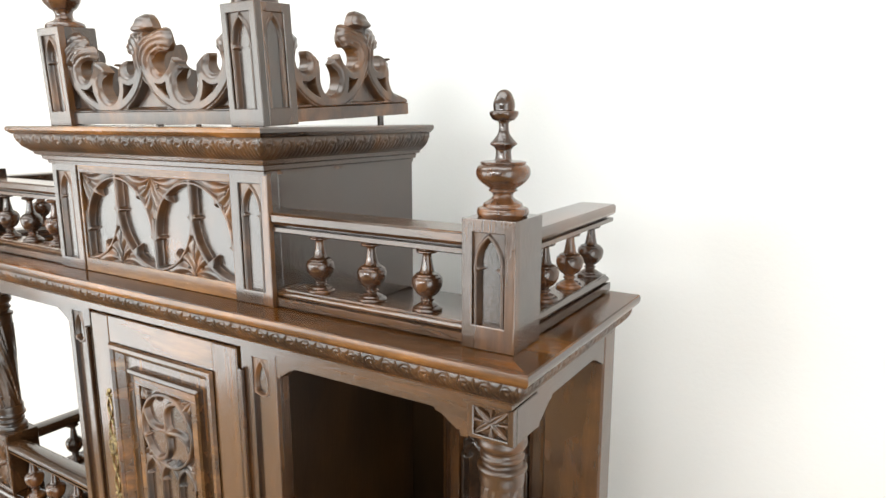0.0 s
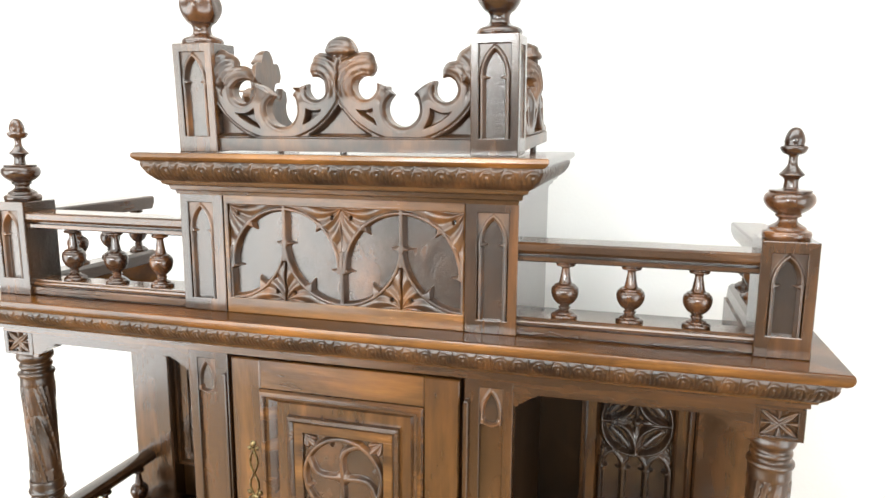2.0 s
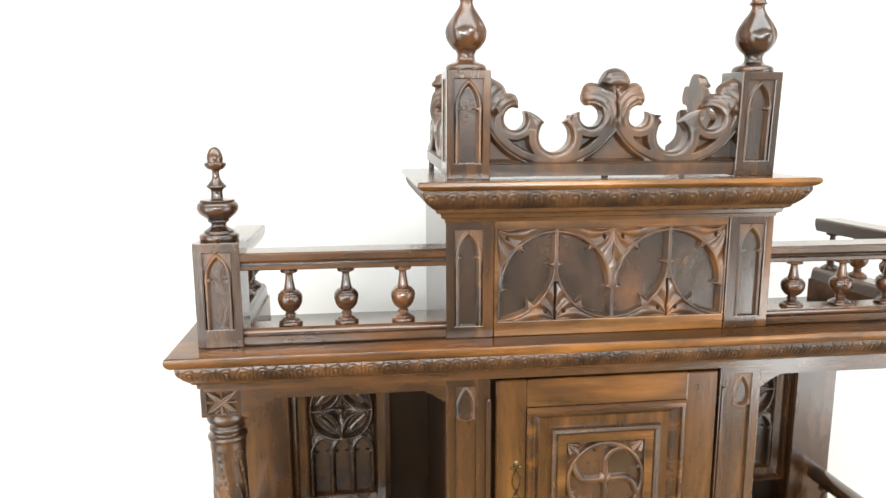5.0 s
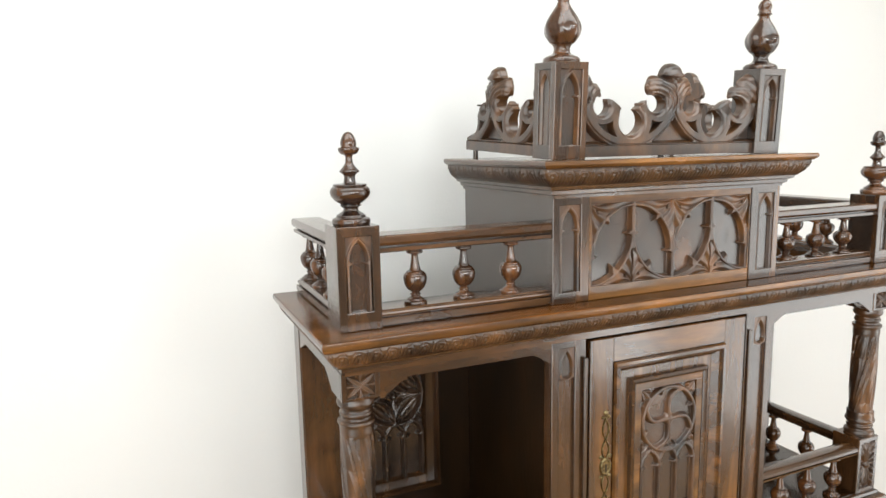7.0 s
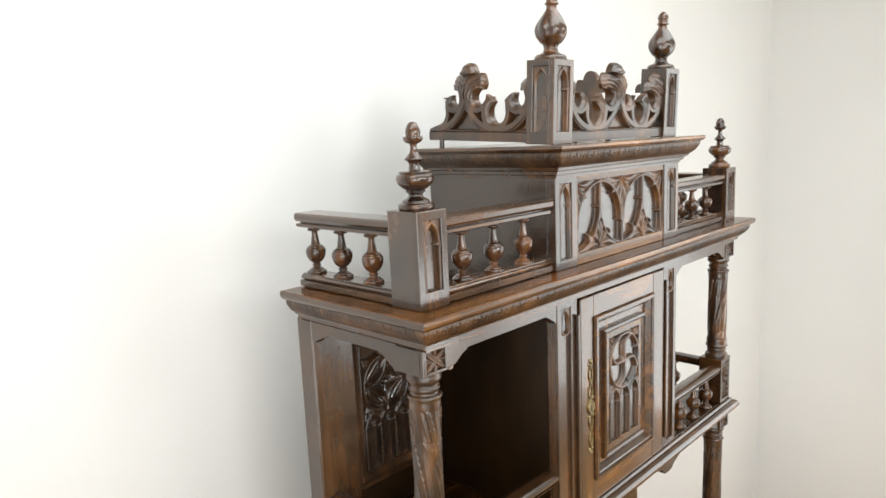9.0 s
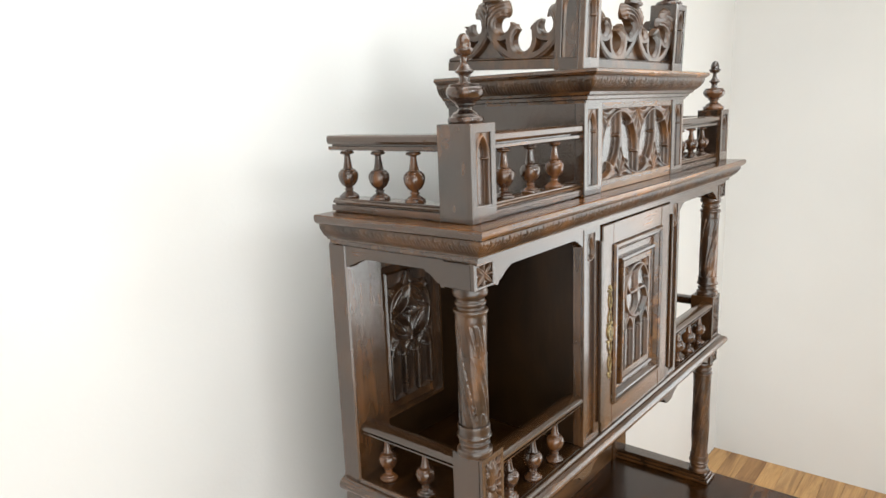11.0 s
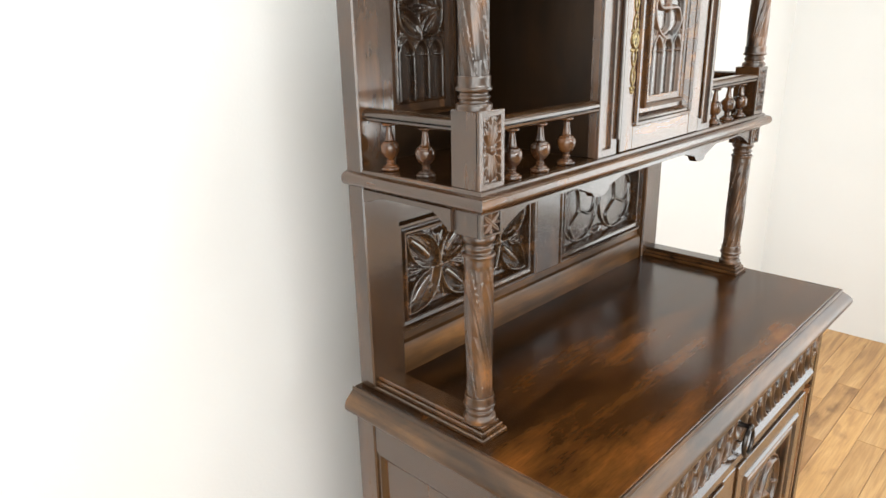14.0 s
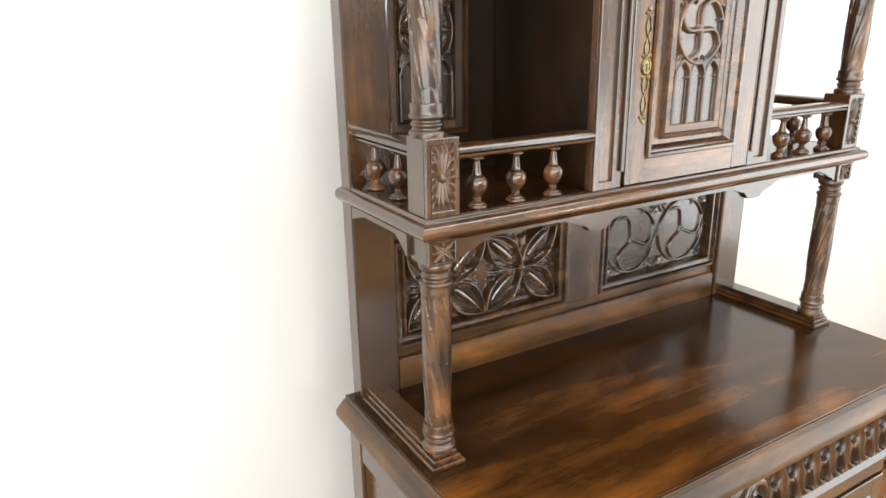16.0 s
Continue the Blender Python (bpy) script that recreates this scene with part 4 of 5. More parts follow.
def spindle(height):
    k = height / 0.080
    pts = [(0.0168, 0.0), (0.0172, 0.0030), (0.0160, 0.0050), (0.0128, 0.0066), (0.0122, 0.0080), (0.0080, 0.0104), (0.0062, 0.0122), (0.0076, 0.0136), (0.0078, 0.0154), (0.0058, 0.0170), (0.0072, 0.0186), (0.0124, 0.0232), (0.0162, 0.0300), (0.0176, 0.0365),
           (0.0175, 0.0405), (0.0160, 0.0445), (0.0136, 0.0464), (0.0136, 0.0476), (0.0112, 0.0490), (0.0086, 0.0506), (0.0070, 0.0570), (0.0055, 0.0670), (0.0052, 0.0722), (0.0072, 0.0738), (0.0112, 0.0750), (0.0124, 0.0766), (0.0120, 0.0782), (0.0104, 0.0790), (0.0104, 0.0800)]
    bm = bmesh.new()
    lathe(bm, [(r, z * k) for r, z in smooth_profile(pts, 3)], 0, 0, 0, 24)
    return finish(bm, "spindle", TURNED, 50)


# lower columns, ledge and their caps
for sx in (-1, 1):
    low_col, up_col = column(0.977, 1.330, "lower_column", -sx), column(1.533, 1.814, "upper_column", -sx)
    again("lower_column", low_col, hutch, pose(sx * PX, CY, ZC + 0.027, 0, 0, 60 * sx))
    again("upper_column", up_col, hutch, pose(sx * PXU, CY, 1.533, 0, 0, 20 + 60 * sx))
    for z0, z1, px in ((ZL0 - 0.043, ZL0, PX), (1.814, 1.856, PXU)):
        bm = bmesh.new()
        xa, xb = sx * px - 0.0285, sx * px + 0.0285
        box(bm, xa, xb, 0.006, 0.060, z0, z1, 0.001)
        frame_of(bm, face(0, 0, 0), xa, xb, z0, z1, (0.008, 0.008, 0.005, 0.005), 0.0, 0.008)
        cap = part("column_cap", bm, WOOD_Z, hutch)
        rosette(cap, xa, xb, 0.0, z0, z1)

# middle ledge
bm = bmesh.new()
box(bm, -0.585, 0.585, 0.004, YB1, ZL0, ZL1, 0.001)
part("shelf_board", bm, SHELF, hutch, "dark glossy shelf")
shelf_line = smooth_profile([(0.0, ZL0 - 0.004), (0.004, ZL0), (0.008, ZL0 + 0.004), (0.0165, ZL0 + 0.006), (0.0225, ZL0 + 0.012), (0.0235, ZL0 + 0.019), (0.0205, ZL0 + 0.026), (0.013, ZL0 + 0.030), (0.009, ZL0 + 0.031), (0.007, ZL0 + 0.036), (0.0, ZL0 + 0.0365)], 3)
moulding("shelf_moulding", hutch, shelf_line, 0.583, 0.002, (YB1, YB1), WOOD_X, WOOD_Y, "rounded shelf moulding", 45)


def bracket_line(x0, x1, z_top, z_low, reach, n=8):
    """Half of a scalloped apron: from a low end at x0 up to the flat at x1."""
    s = 1 if x1 > x0 else -1
    pts = [(x0, z_low), (x0 + s * reach * 0.16, z_low), (x0 + s * reach * 0.20, z_low + (z_top - z_low) * 0.22), (x0 + s * reach * 0.30, z_low + (z_top - z_low) * 0.26)]
    for i in range(n + 1):
        t = i / n
        pts.append((x0 + s * reach * (0.34 + 0.5 * t), z_low + (z_top - z_low) * (0.34 + 0.5 * math.sin(t * math.pi / 2) ** 1.3)))
    pts += [(x0 + s * reach * 0.86, z_low + (z_top - z_low) * 0.98), (x0 + s * reach, z_top)]
    return pts


def apron(bm, x0, x1, z_up, z_flat, low0, low1, reach0, reach1, y0, y1, m=None):
    left = bracket_line(x0, x1, z_flat, low0, reach0)
    right = bracket_line(x1, x0, z_flat, low1, reach1)
    slab(bm, [(x0, z_up)] + left + right[::-1] + [(x1, z_up)], y0, y1, m)


for sx in (-1, 1):
    # upper aprons between cap and pilaster, and along the open side
    bm = bmesh.new()
    xa, xb = (-0.5370, -0.2460) if sx < 0 else (0.2460, 0.5370)
    lo = (1.812, 1.820) if sx < 0 else (1.820, 1.812)
    rc = (0.050, 0.036) if sx < 0 else (0.036, 0.050)
    apron(bm, xa, xb, 1.857, 1.8380, lo[0], lo[1], rc[0], rc[1], 0.0015, 0.022)
    part("front_apron", bm, WOOD_X, hutch, "scalloped apron")
    bm = bmesh.new()
    ms = face(sx * 0.5920, 0, 0, 90 * sx)
    ya, yb = (0.060, 0.281) if sx > 0 else (-0.281, -0.060)
    lo = (1.812, 1.820) if sx > 0 else (1.820, 1.812)
    apron(bm, ya, yb, 1.857, 1.8380, lo[0], lo[1], 0.05, 0.045, 0.0, 0.02, ms)
    part("side_apron", bm, WOOD_Y, hutch, "scalloped side apron")
    bm = bmesh.new()
    lo = (1.335, 1.350) if sx > 0 else (1.350, 1.335)
    apron(bm, ya, yb, ZL0, ZL0 - 0.009, lo[0], lo[1], 0.06, 0.045, 0.0, 0.02, ms)
    part("side_apron", bm, WOOD_Y, hutch, "scalloped side apron")
# lower front apron with two drops
bm = bmesh.new()
half = [(0.5275, ZL0)] + bracket_line(0.5275, 0.0, ZL0 - 0.010, 1.336, 0.075)
half += bracket_line(0.262, 0.5, ZL0 - 0.010, 1.348, 0.05)[::-1]
half += [(0.252, 1.343), (0.243, 1.334), (0.225, 1.332), (0.205, 1.334), (0.196, 1.343), (0.190, 1.349)]
half += bracket_line(0.188, 0.0, ZL0 - 0.012, 1.350, 0.05)
slab(bm, half + [(-x, z) for x, z in half[::-1]], 0.004, 0.022)
part("lower_apron", bm, WOOD_X, hutch, "scalloped apron with two drops")

# little galleries of the niches
sp_low = spindle(0.086)
for sx in (-1, 1):
    bm = bmesh.new()
    xa, xb = sx * PX - 0.030, sx * PX + 0.030
    box(bm, xa, xb, 0.005, 0.062, ZL1, 1.533, 0.0015)
    frame_of(bm, face(0, 0, 0), xa, xb, ZL1, 1.533, (0.009, 0.009, 0.010, 0.010), 0.0, 0.008)
    boxpost = part("gallery_post", bm, WOOD_Z, hutch)
    m = face(0, 0.005, 0)
    cz = (ZL1 + 1.533) / 2

    def calyx(U, V, px=sx * PX):
        x, z = U - px, V - cz
        out = [knob(U, V, px, cz, 0.0075, 0.010)]
        for s in (-1, 1):
            out.append(fan(U, V, px, cz - s * 0.012, 90 * s, 0.066, 24, 0.0062, 5))
            for k in range(7):
                v = -0.042 + 0.014 * k
                out.append(thorn(U, V, px + s * 0.022, cz + v, 90 + 90 * s + s * 25 * (1 if v > 0 else -1 if v < 0 else 0), 0.0125, 0.0066, 0.0055))
            out.append(ridge(np.abs(np.abs(x) - 0.0215), 0.004, 0.005))
        return np.maximum.reduce(out)

    relief("carved_leaf", calyx, sx * PX - 0.021, sx * PX + 0.021, cz - 0.052, cz + 0.052, 0.0009, m, CARVED, boxpost, "carved leaf rosette")
    rail = [(0.006, 1.4970), (0.002, 1.5000), (0.001, 1.5038), (0.010, 1.5044), (0.010, 1.5064), (0.001, 1.5072), (0.001, 1.5115), (0.004, 1.5155), (0.010, 1.5180), (0.020, 1.5190), (0.030, 1.5180), (0.036, 1.5155), (0.039, 1.5115), (0.039, 1.5030), (0.034, 1.4970)]
    bm = bmesh.new()
    x0, x1 = (-0.527, -0.246) if sx < 0 else (0.246, 0.527)
    prism(bm, rail, x0, x1)
    part("gallery_rail", bm, WOOD_X, hutch)
    bm = bmesh.new()
    ms = pose(sx * 0.585, 0, 0, 0, 0, 90 * sx)
    ya, yb = (0.061, 0.281) if sx > 0 else (-0.281, -0.061)
    prism(bm, rail, ya, yb, ms)
    part("gallery_side_rail", bm, WOOD_Y, hutch)
    for x in (0.480, 0.401, 0.321):
        again("spindle", sp_low, hutch, pose(sx * x, 0.022, ZL1 + 0.001, 0, 0, 0))
    for y in (0.148, 0.240):
        again("spindle", sp_low, hutch, pose(sx * 0.558, y, ZL1 + 0.001, 0, 0, 0))

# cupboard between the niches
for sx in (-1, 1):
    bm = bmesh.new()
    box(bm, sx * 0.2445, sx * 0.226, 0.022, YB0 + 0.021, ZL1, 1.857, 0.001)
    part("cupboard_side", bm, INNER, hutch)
    xa, xb = (-0.2460, -0.1800) if sx < 0 else (0.1800, 0.2460)
    sides = (0.014, 0.021) if sx < 0 else (0.021, 0.014)
    bm = bmesh.new()
    box(bm, xa, xb, 0.0065, 0.024, ZL1, 1.857, 0.001)
    pil = part("pilaster", bm, WOOD_Z, hutch, "pilaster with a small pointed eye over a plain sunk field")
    bm = bmesh.new()
    frame_of(bm, face(0, 0, 0), xa, xb, ZL1, 1.857, (*sides, 0.015, 0.016), 0.0, 0.0072)
    part("face_frame", bm, WOOD_Z, pil)
    xi0, xi1 = xa + sides[0], xb - sides[1]
    bm = bmesh.new()
    box(bm, xi0, xi1, 0.0060, 0.0070, 1.790, 1.841, 0)
    part("eye_ground", bm, SUNK, pil)
    lancet(pil, face(0, 0.0005, 0), xi0, xi1, 1.790, 1.841, 0.0058, CARVED, 1.25, False)
    bm = bmesh.new()
    rib(bm, [(xi0 + 0.002, 1.7955), (xi0 + 0.008, 1.7905), ((xi0 + xi1) / 2, 1.7885), (xi1 - 0.008, 1.7905), (xi1 - 0.002, 1.7955)], 0.0055, 0.0056, face(0, 0.0060, 0))
    for xk in (xi0 + 0.004, xi1 - 0.004):
        bead(bm, xk, 1.7955, 0.0042, 0.0062, face(0, 0.0060, 0), 8)
    part("arch_bar", bm, CARVED, pil)
    xs = xb if sx < 0 else xa
    bm = bmesh.new()
    box(bm, xs - 0.007 * (1 if sx < 0 else 0), xs + 0.007 * (0 if sx < 0 else 1), -0.008, -0.0005, ZL1 + 0.03, 1.822, 0.002)
    part("raised_strip", bm, WOOD_Z, pil)
bm = bmesh.new()
box(bm, -0.180, 0.180, 0.004, 0.022, 1.8515, 1.857, 0)
part("door_head", bm, WOOD_X, hutch)
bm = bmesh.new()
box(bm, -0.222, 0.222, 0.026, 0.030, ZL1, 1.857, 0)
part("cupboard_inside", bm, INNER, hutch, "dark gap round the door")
D0, D1, DB, DT = -0.1720, 0.1740, ZL1 + 0.002, 1.849
bm = bmesh.new()
box(bm, D0 + 0.045, D1 - 0.045, 0.006, 0.018, DB + 0.045, DT - 0.043, 0)
door = part("door", bm, DOORWOOD, hutch, "small carved cupboard door with brass keyhole plate")
door_frame(door, D0, D1, DB, DT, (0.047, 0.050, 0.046, 0.044), -0.003, 0.020, DOORWOOD, DOORRAIL)
md = face(0, -0.003, 0)
bm = bmesh.new()
bevel_frame(bm, md, D0 + 0.047, D1 - 0.050, DB + 0.046, DT - 0.044, 0.022, [(0, -0.001), (0.1, -0.006), (0.35, -0.0065), (0.45, -0.002), (0.6, -0.001), (1, 0.0095)])
part("frame_moulding", bm, DOORRAIL, door)
panel = door
Q0, Q1, QB, QT = -0.085, 0.087, 1.488, 1.767
bm = bmesh.new()
bevel_frame(bm, face(0, 0.006, 0), Q0, Q1, QB, QT, 0.0095, [(0, 0.001), (0.05, -0.009), (0.5, -0.011), (0.8, -0.009), (1, -0.006)])
part("panel_moulding", bm, WOOD_X, panel)
bm = bmesh.new()
frame_of(bm, face(0, 0, 0), Q0 + 0.0095, Q1 - 0.0095, QB + 0.0095, QT - 0.0095, (0.0145,) * 4, 0.0, 0.010, 0.001)
part("panel_frame", bm, GOLDEN, panel, "lighter golden inner frame")
bm = bmesh.new()
a, b, c, d = Q0 + 0.024, Q1 - 0.024, QB + 0.024, QT - 0.024
box(bm, a, b, 0.0055, 0.0075, c, d, 0)
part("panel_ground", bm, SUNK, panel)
mt = face(0, 0.0055, 0)
cx = (a + b) / 2
r = (b - a) / 2 - 0.003
cz = d - r - 0.003


def door_carving(U, V):
    out = [wheel(U, V, cx, cz, r, 0.0125, 0.0078, 4, 62, -1, 0.27), lancet_row(U, V, a + 0.002, b - 0.002, c - 0.002, cz - r + 0.006, 3, 0.0100, 0.0075)]
    for du in (-1, 1):
        for dv in (-1, 1):
            out.append(fan(U, V, cx + du * (r + 0.003), cz + dv * (r + 0.003), math.degrees(math.atan2(-dv, -du)), 0.029, 44, 0.006, 3))
    return np.maximum.reduce(out)


relief("tracery", door_carving, a - 0.0005, b + 0.0005, c - 0.0005, d + 0.0005, 0.0008, mt, CARVED, panel)
# brass keyhole plate
bm = bmesh.new()
me_ = face(-0.1400, -0.003, 0)
for z0, s in ((1.622, 1), (1.622, -1)):
    for side in (-1, 1):
        pts = [(side * 0.0075 * math.sin(t * 2.1 * math.pi) * (1 - 0.25 * t), z0 + s * (0.012 + 0.078 * t)) for t in [i / 22 for i in range(23)]]
        rib(bm, pts, 0.0029, 0.0024, me_)
    bead(bm, 0, z0 + s * 0.096, 0.005, 0.004, me_)
    for side in (-1, 1):
        bead(bm, side * 0.006, z0 + s * 0.089, 0.0035, 0.003, me_, 8)
        bead(bm, side * 0.009, z0 + s * 0.018, 0.004, 0.003, me_, 8)
rib(bm, arc(0, 1.622, 0.009, 0.013, 0, 340, 18), 0.006, 0.004, me_, True)
box(bm, -0.007, 0.007, -0.0025, 0.001, 1.610, 1.634, 0.0008, me_)
plate = part("keyhole_plate", bm, BRASS, door, "aged brass openwork keyhole plate")
bm = bmesh.new()
bead(bm, 0, 1.626, 0.0028, 0.0032, me_, 10)
box(bm, -0.0013, 0.0013, -0.003, 0.001, 1.614, 1.626, 0.0002, me_)
part("keyhole", bm, VOID, plate)

# main cornice
CORNICE_BACK, UPPER_BACK = (0.315, 0.315), (0.318, 0.318)
bm = bmesh.new()
box(bm, -0.583, 0.583, 0.004, 0.3145, 1.857, 1.877, 0)
part("cornice_core", bm, PLAIN, hutch, "plain sunk boards behind the gallery")
bm = bmesh.new()
sweep_u(bm, [(0.0, 1.853), (0.006, 1.853), (0.006, 1.859), (0.0125, 1.8605), (0.0125, 1.866), (0.0175, 1.8685), (0.019, 1.8715), (0.0, 1.8715)], 0.583, 0.004, CORNICE_BACK)
part("lower_fillet", bm, WOOD_X, hutch, "", 20)
bm = bmesh.new()
cyma = lambda t: (0.0165 + 0.0185 * math.sin(math.pi / 2 * (0.08 + 0.92 * t)) ** 0.9, 1.8715 + 0.0265 * t)
leaf_band(bm, cyma, 0.583, 0.004, CORNICE_BACK, 0.0490, 0.0021)
part("carved_leaf_band", bm, BAND, hutch, "carved band of upright leaves", 80)
cornice_plate_line = [(0.0, 1.898), (0.036, 1.898), (0.0395, 1.8988), (0.0430, 1.9018), (0.0455, 1.9060), (0.0460, 1.9105), (0.0452, 1.9140), (0.0435, 1.9152), (-0.0480, 1.9155), (-0.0480, 1.8765)]
moulding("cornice_plate", hutch, cornice_plate_line[:7], 0.583, 0.004, CORNICE_BACK, GOLDEN, WOOD_Y, "", 30)
moulding("cornice_top", hutch, cornice_plate_line[6:], 0.583, 0.004, CORNICE_BACK, TOPWOOD, TOPWOOD, "", 30)
ZT = 1.9155

# top gallery: posts, finials, rails and spindles
fin_pts = [(0.0255, 0.0), (0.0272, 0.004), (0.0262, 0.0088), (0.0212, 0.0108), (0.0205, 0.0135), (0.0178, 0.0155), (0.0118, 0.0195), (0.0105, 0.0230), (0.0130, 0.0258), (0.0150, 0.0268), (0.0148, 0.0282), (0.0135, 0.0290), (0.0190, 0.0325),
           (0.0255, 0.0385), (0.0283, 0.0450), (0.0268, 0.0515), (0.0232, 0.0545), (0.0240, 0.0560), (0.0222, 0.0572), (0.0100, 0.0582), (0.0083, 0.0620), (0.0080, 0.0685), (0.0108, 0.0720), (0.0138, 0.0742), (0.0136, 0.0760), (0.0112, 0.0785), (0.0062, 0.0850), (0.0050, 0.0910),
           (0.0056, 0.0968), (0.0110, 0.0990), (0.0146, 0.1040), (0.0144, 0.1075), (0.0108, 0.1088), (0.0112, 0.1130), (0.0102, 0.1190), (0.0068, 0.1260), (0.0030, 0.1288), (0.0006, 0.1292)]
bm = bmesh.new()
lathe(bm, smooth_profile(fin_pts, 3), 0, 0, 0, 32)
fin_mesh = finish(bm, "finial", TURNED, 50)
for sx in (-1, 1):
    sag = 0.009 if sx > 0 else 0.0
    xa, xb = sx * 0.561 - 0.031, sx * 0.561 + 0.031
    arched_post("corner_post", hutch, xa, xb, 0.0, 0.064, ZT, 2.063 - sag, (0.012, 0.012, 0.026, 0.014), 0.0095, "square post with a sunk pointed arch")
    again("finial", fin_mesh, hutch, pose(sx * 0.561, 0.032, 2.063 - sag, 0, 0, 0))
    x0, x1 = (-0.5305, -0.2455) if sx < 0 else (0.2475, 0.5305)
    top = [(0.010, 2.022), (0.006, 2.024), (0.006, 2.0290), (0.015, 2.0296), (0.015, 2.0318), (0.006, 2.0330), (0.003, 2.037), (0.003, 2.045), (0.006, 2.0475), (0.052, 2.0475), (0.055, 2.045), (0.055, 2.034), (0.050, 2.022)]
    top = [(y, z - sag) for y, z in top]
    low = [(0.013, ZT), (0.013, ZT + 0.0020), (0.006, ZT + 0.0022), (0.006, ZT + 0.0125), (0.014, ZT + 0.0130), (0.014, ZT + 0.0148), (0.0085, ZT + 0.0152), (0.0080, ZT + 0.0175), (0.0100, ZT + 0.0200), (0.0130, ZT + 0.0215), (0.0130, ZT + 0.0235), (0.047, ZT + 0.0235), (0.052, ZT + 0.018), (0.054, ZT)]
    for prof, nm in ((top, "rail"), (low, "base_rail")):
        bm = bmesh.new()
        prism(bm, prof, x0, x1)
        part(nm, bm, WOOD_X, hutch)
        bm = bmesh.new()
        ms = pose(sx * 0.592, 0, 0, 0, 0, 90 * sx)
        ya, yb = (0.064, 0.313) if sx > 0 else (-0.313, -0.064)
        prism(bm, prof, ya, yb, ms)
        part("side_" + nm, bm, WOOD_Y, hutch)
    sp_top = spindle(0.0815 - sag)
    for x in (0.4675, 0.3875, 0.3055):
        again("spindle", sp_top, hutch, pose(sx * x, 0.029, ZT + 0.0232, 0, 0, 0))
    for y in (0.138, 0.217, 0.292):
        again("spindle", sp_top, hutch, pose(sx * 0.563, y, ZT + 0.0232, 0, 0, 0))

# raised block with the tracery front
bm = bmesh.new()
box(bm, -0.2440, 0.2460, 0.020, 0.318, 1.8775, 2.09, 0.0015)
block = part("raised_block", bm, PLAIN, hutch, "raised box with plain sides")
for sx in (-1, 1):
    xa, xb = (-0.2455, -0.1765) if sx < 0 else (0.1785, 0.2475)
    arched_post("block_pilaster", hutch, xa, xb, 0.0, 0.020, ZT, 2.09, (0.0125, 0.016, 0.018, 0.016) if sx < 0 else (0.016, 0.0125, 0.018, 0.016), 0.007, "pilaster with a sunk pointed arch")
T0, T1, TB, TT = -0.1755, 0.1775, ZT, 2.09
bm = bmesh.new()
frame_of(bm, face(0, 0, 0), T0, T1, TB, TT, (0.006, 0.002, 0.022, 0.017), 0.002, 0.02)
part("panel_border", bm, GOLDEN, block)
bm = bmesh.new()
box(bm, T0 + 0.004, T1 - 0.001, 0.0155, 0.021, TB + 0.02, TT - 0.016, 0)
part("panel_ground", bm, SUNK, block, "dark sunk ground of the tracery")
mt = face(0, 0.0155, 0)
a, b, c, d = T0 + 0.006, T1 - 0.002, TB + 0.022, TT - 0.017
hw = (b - a) / 4


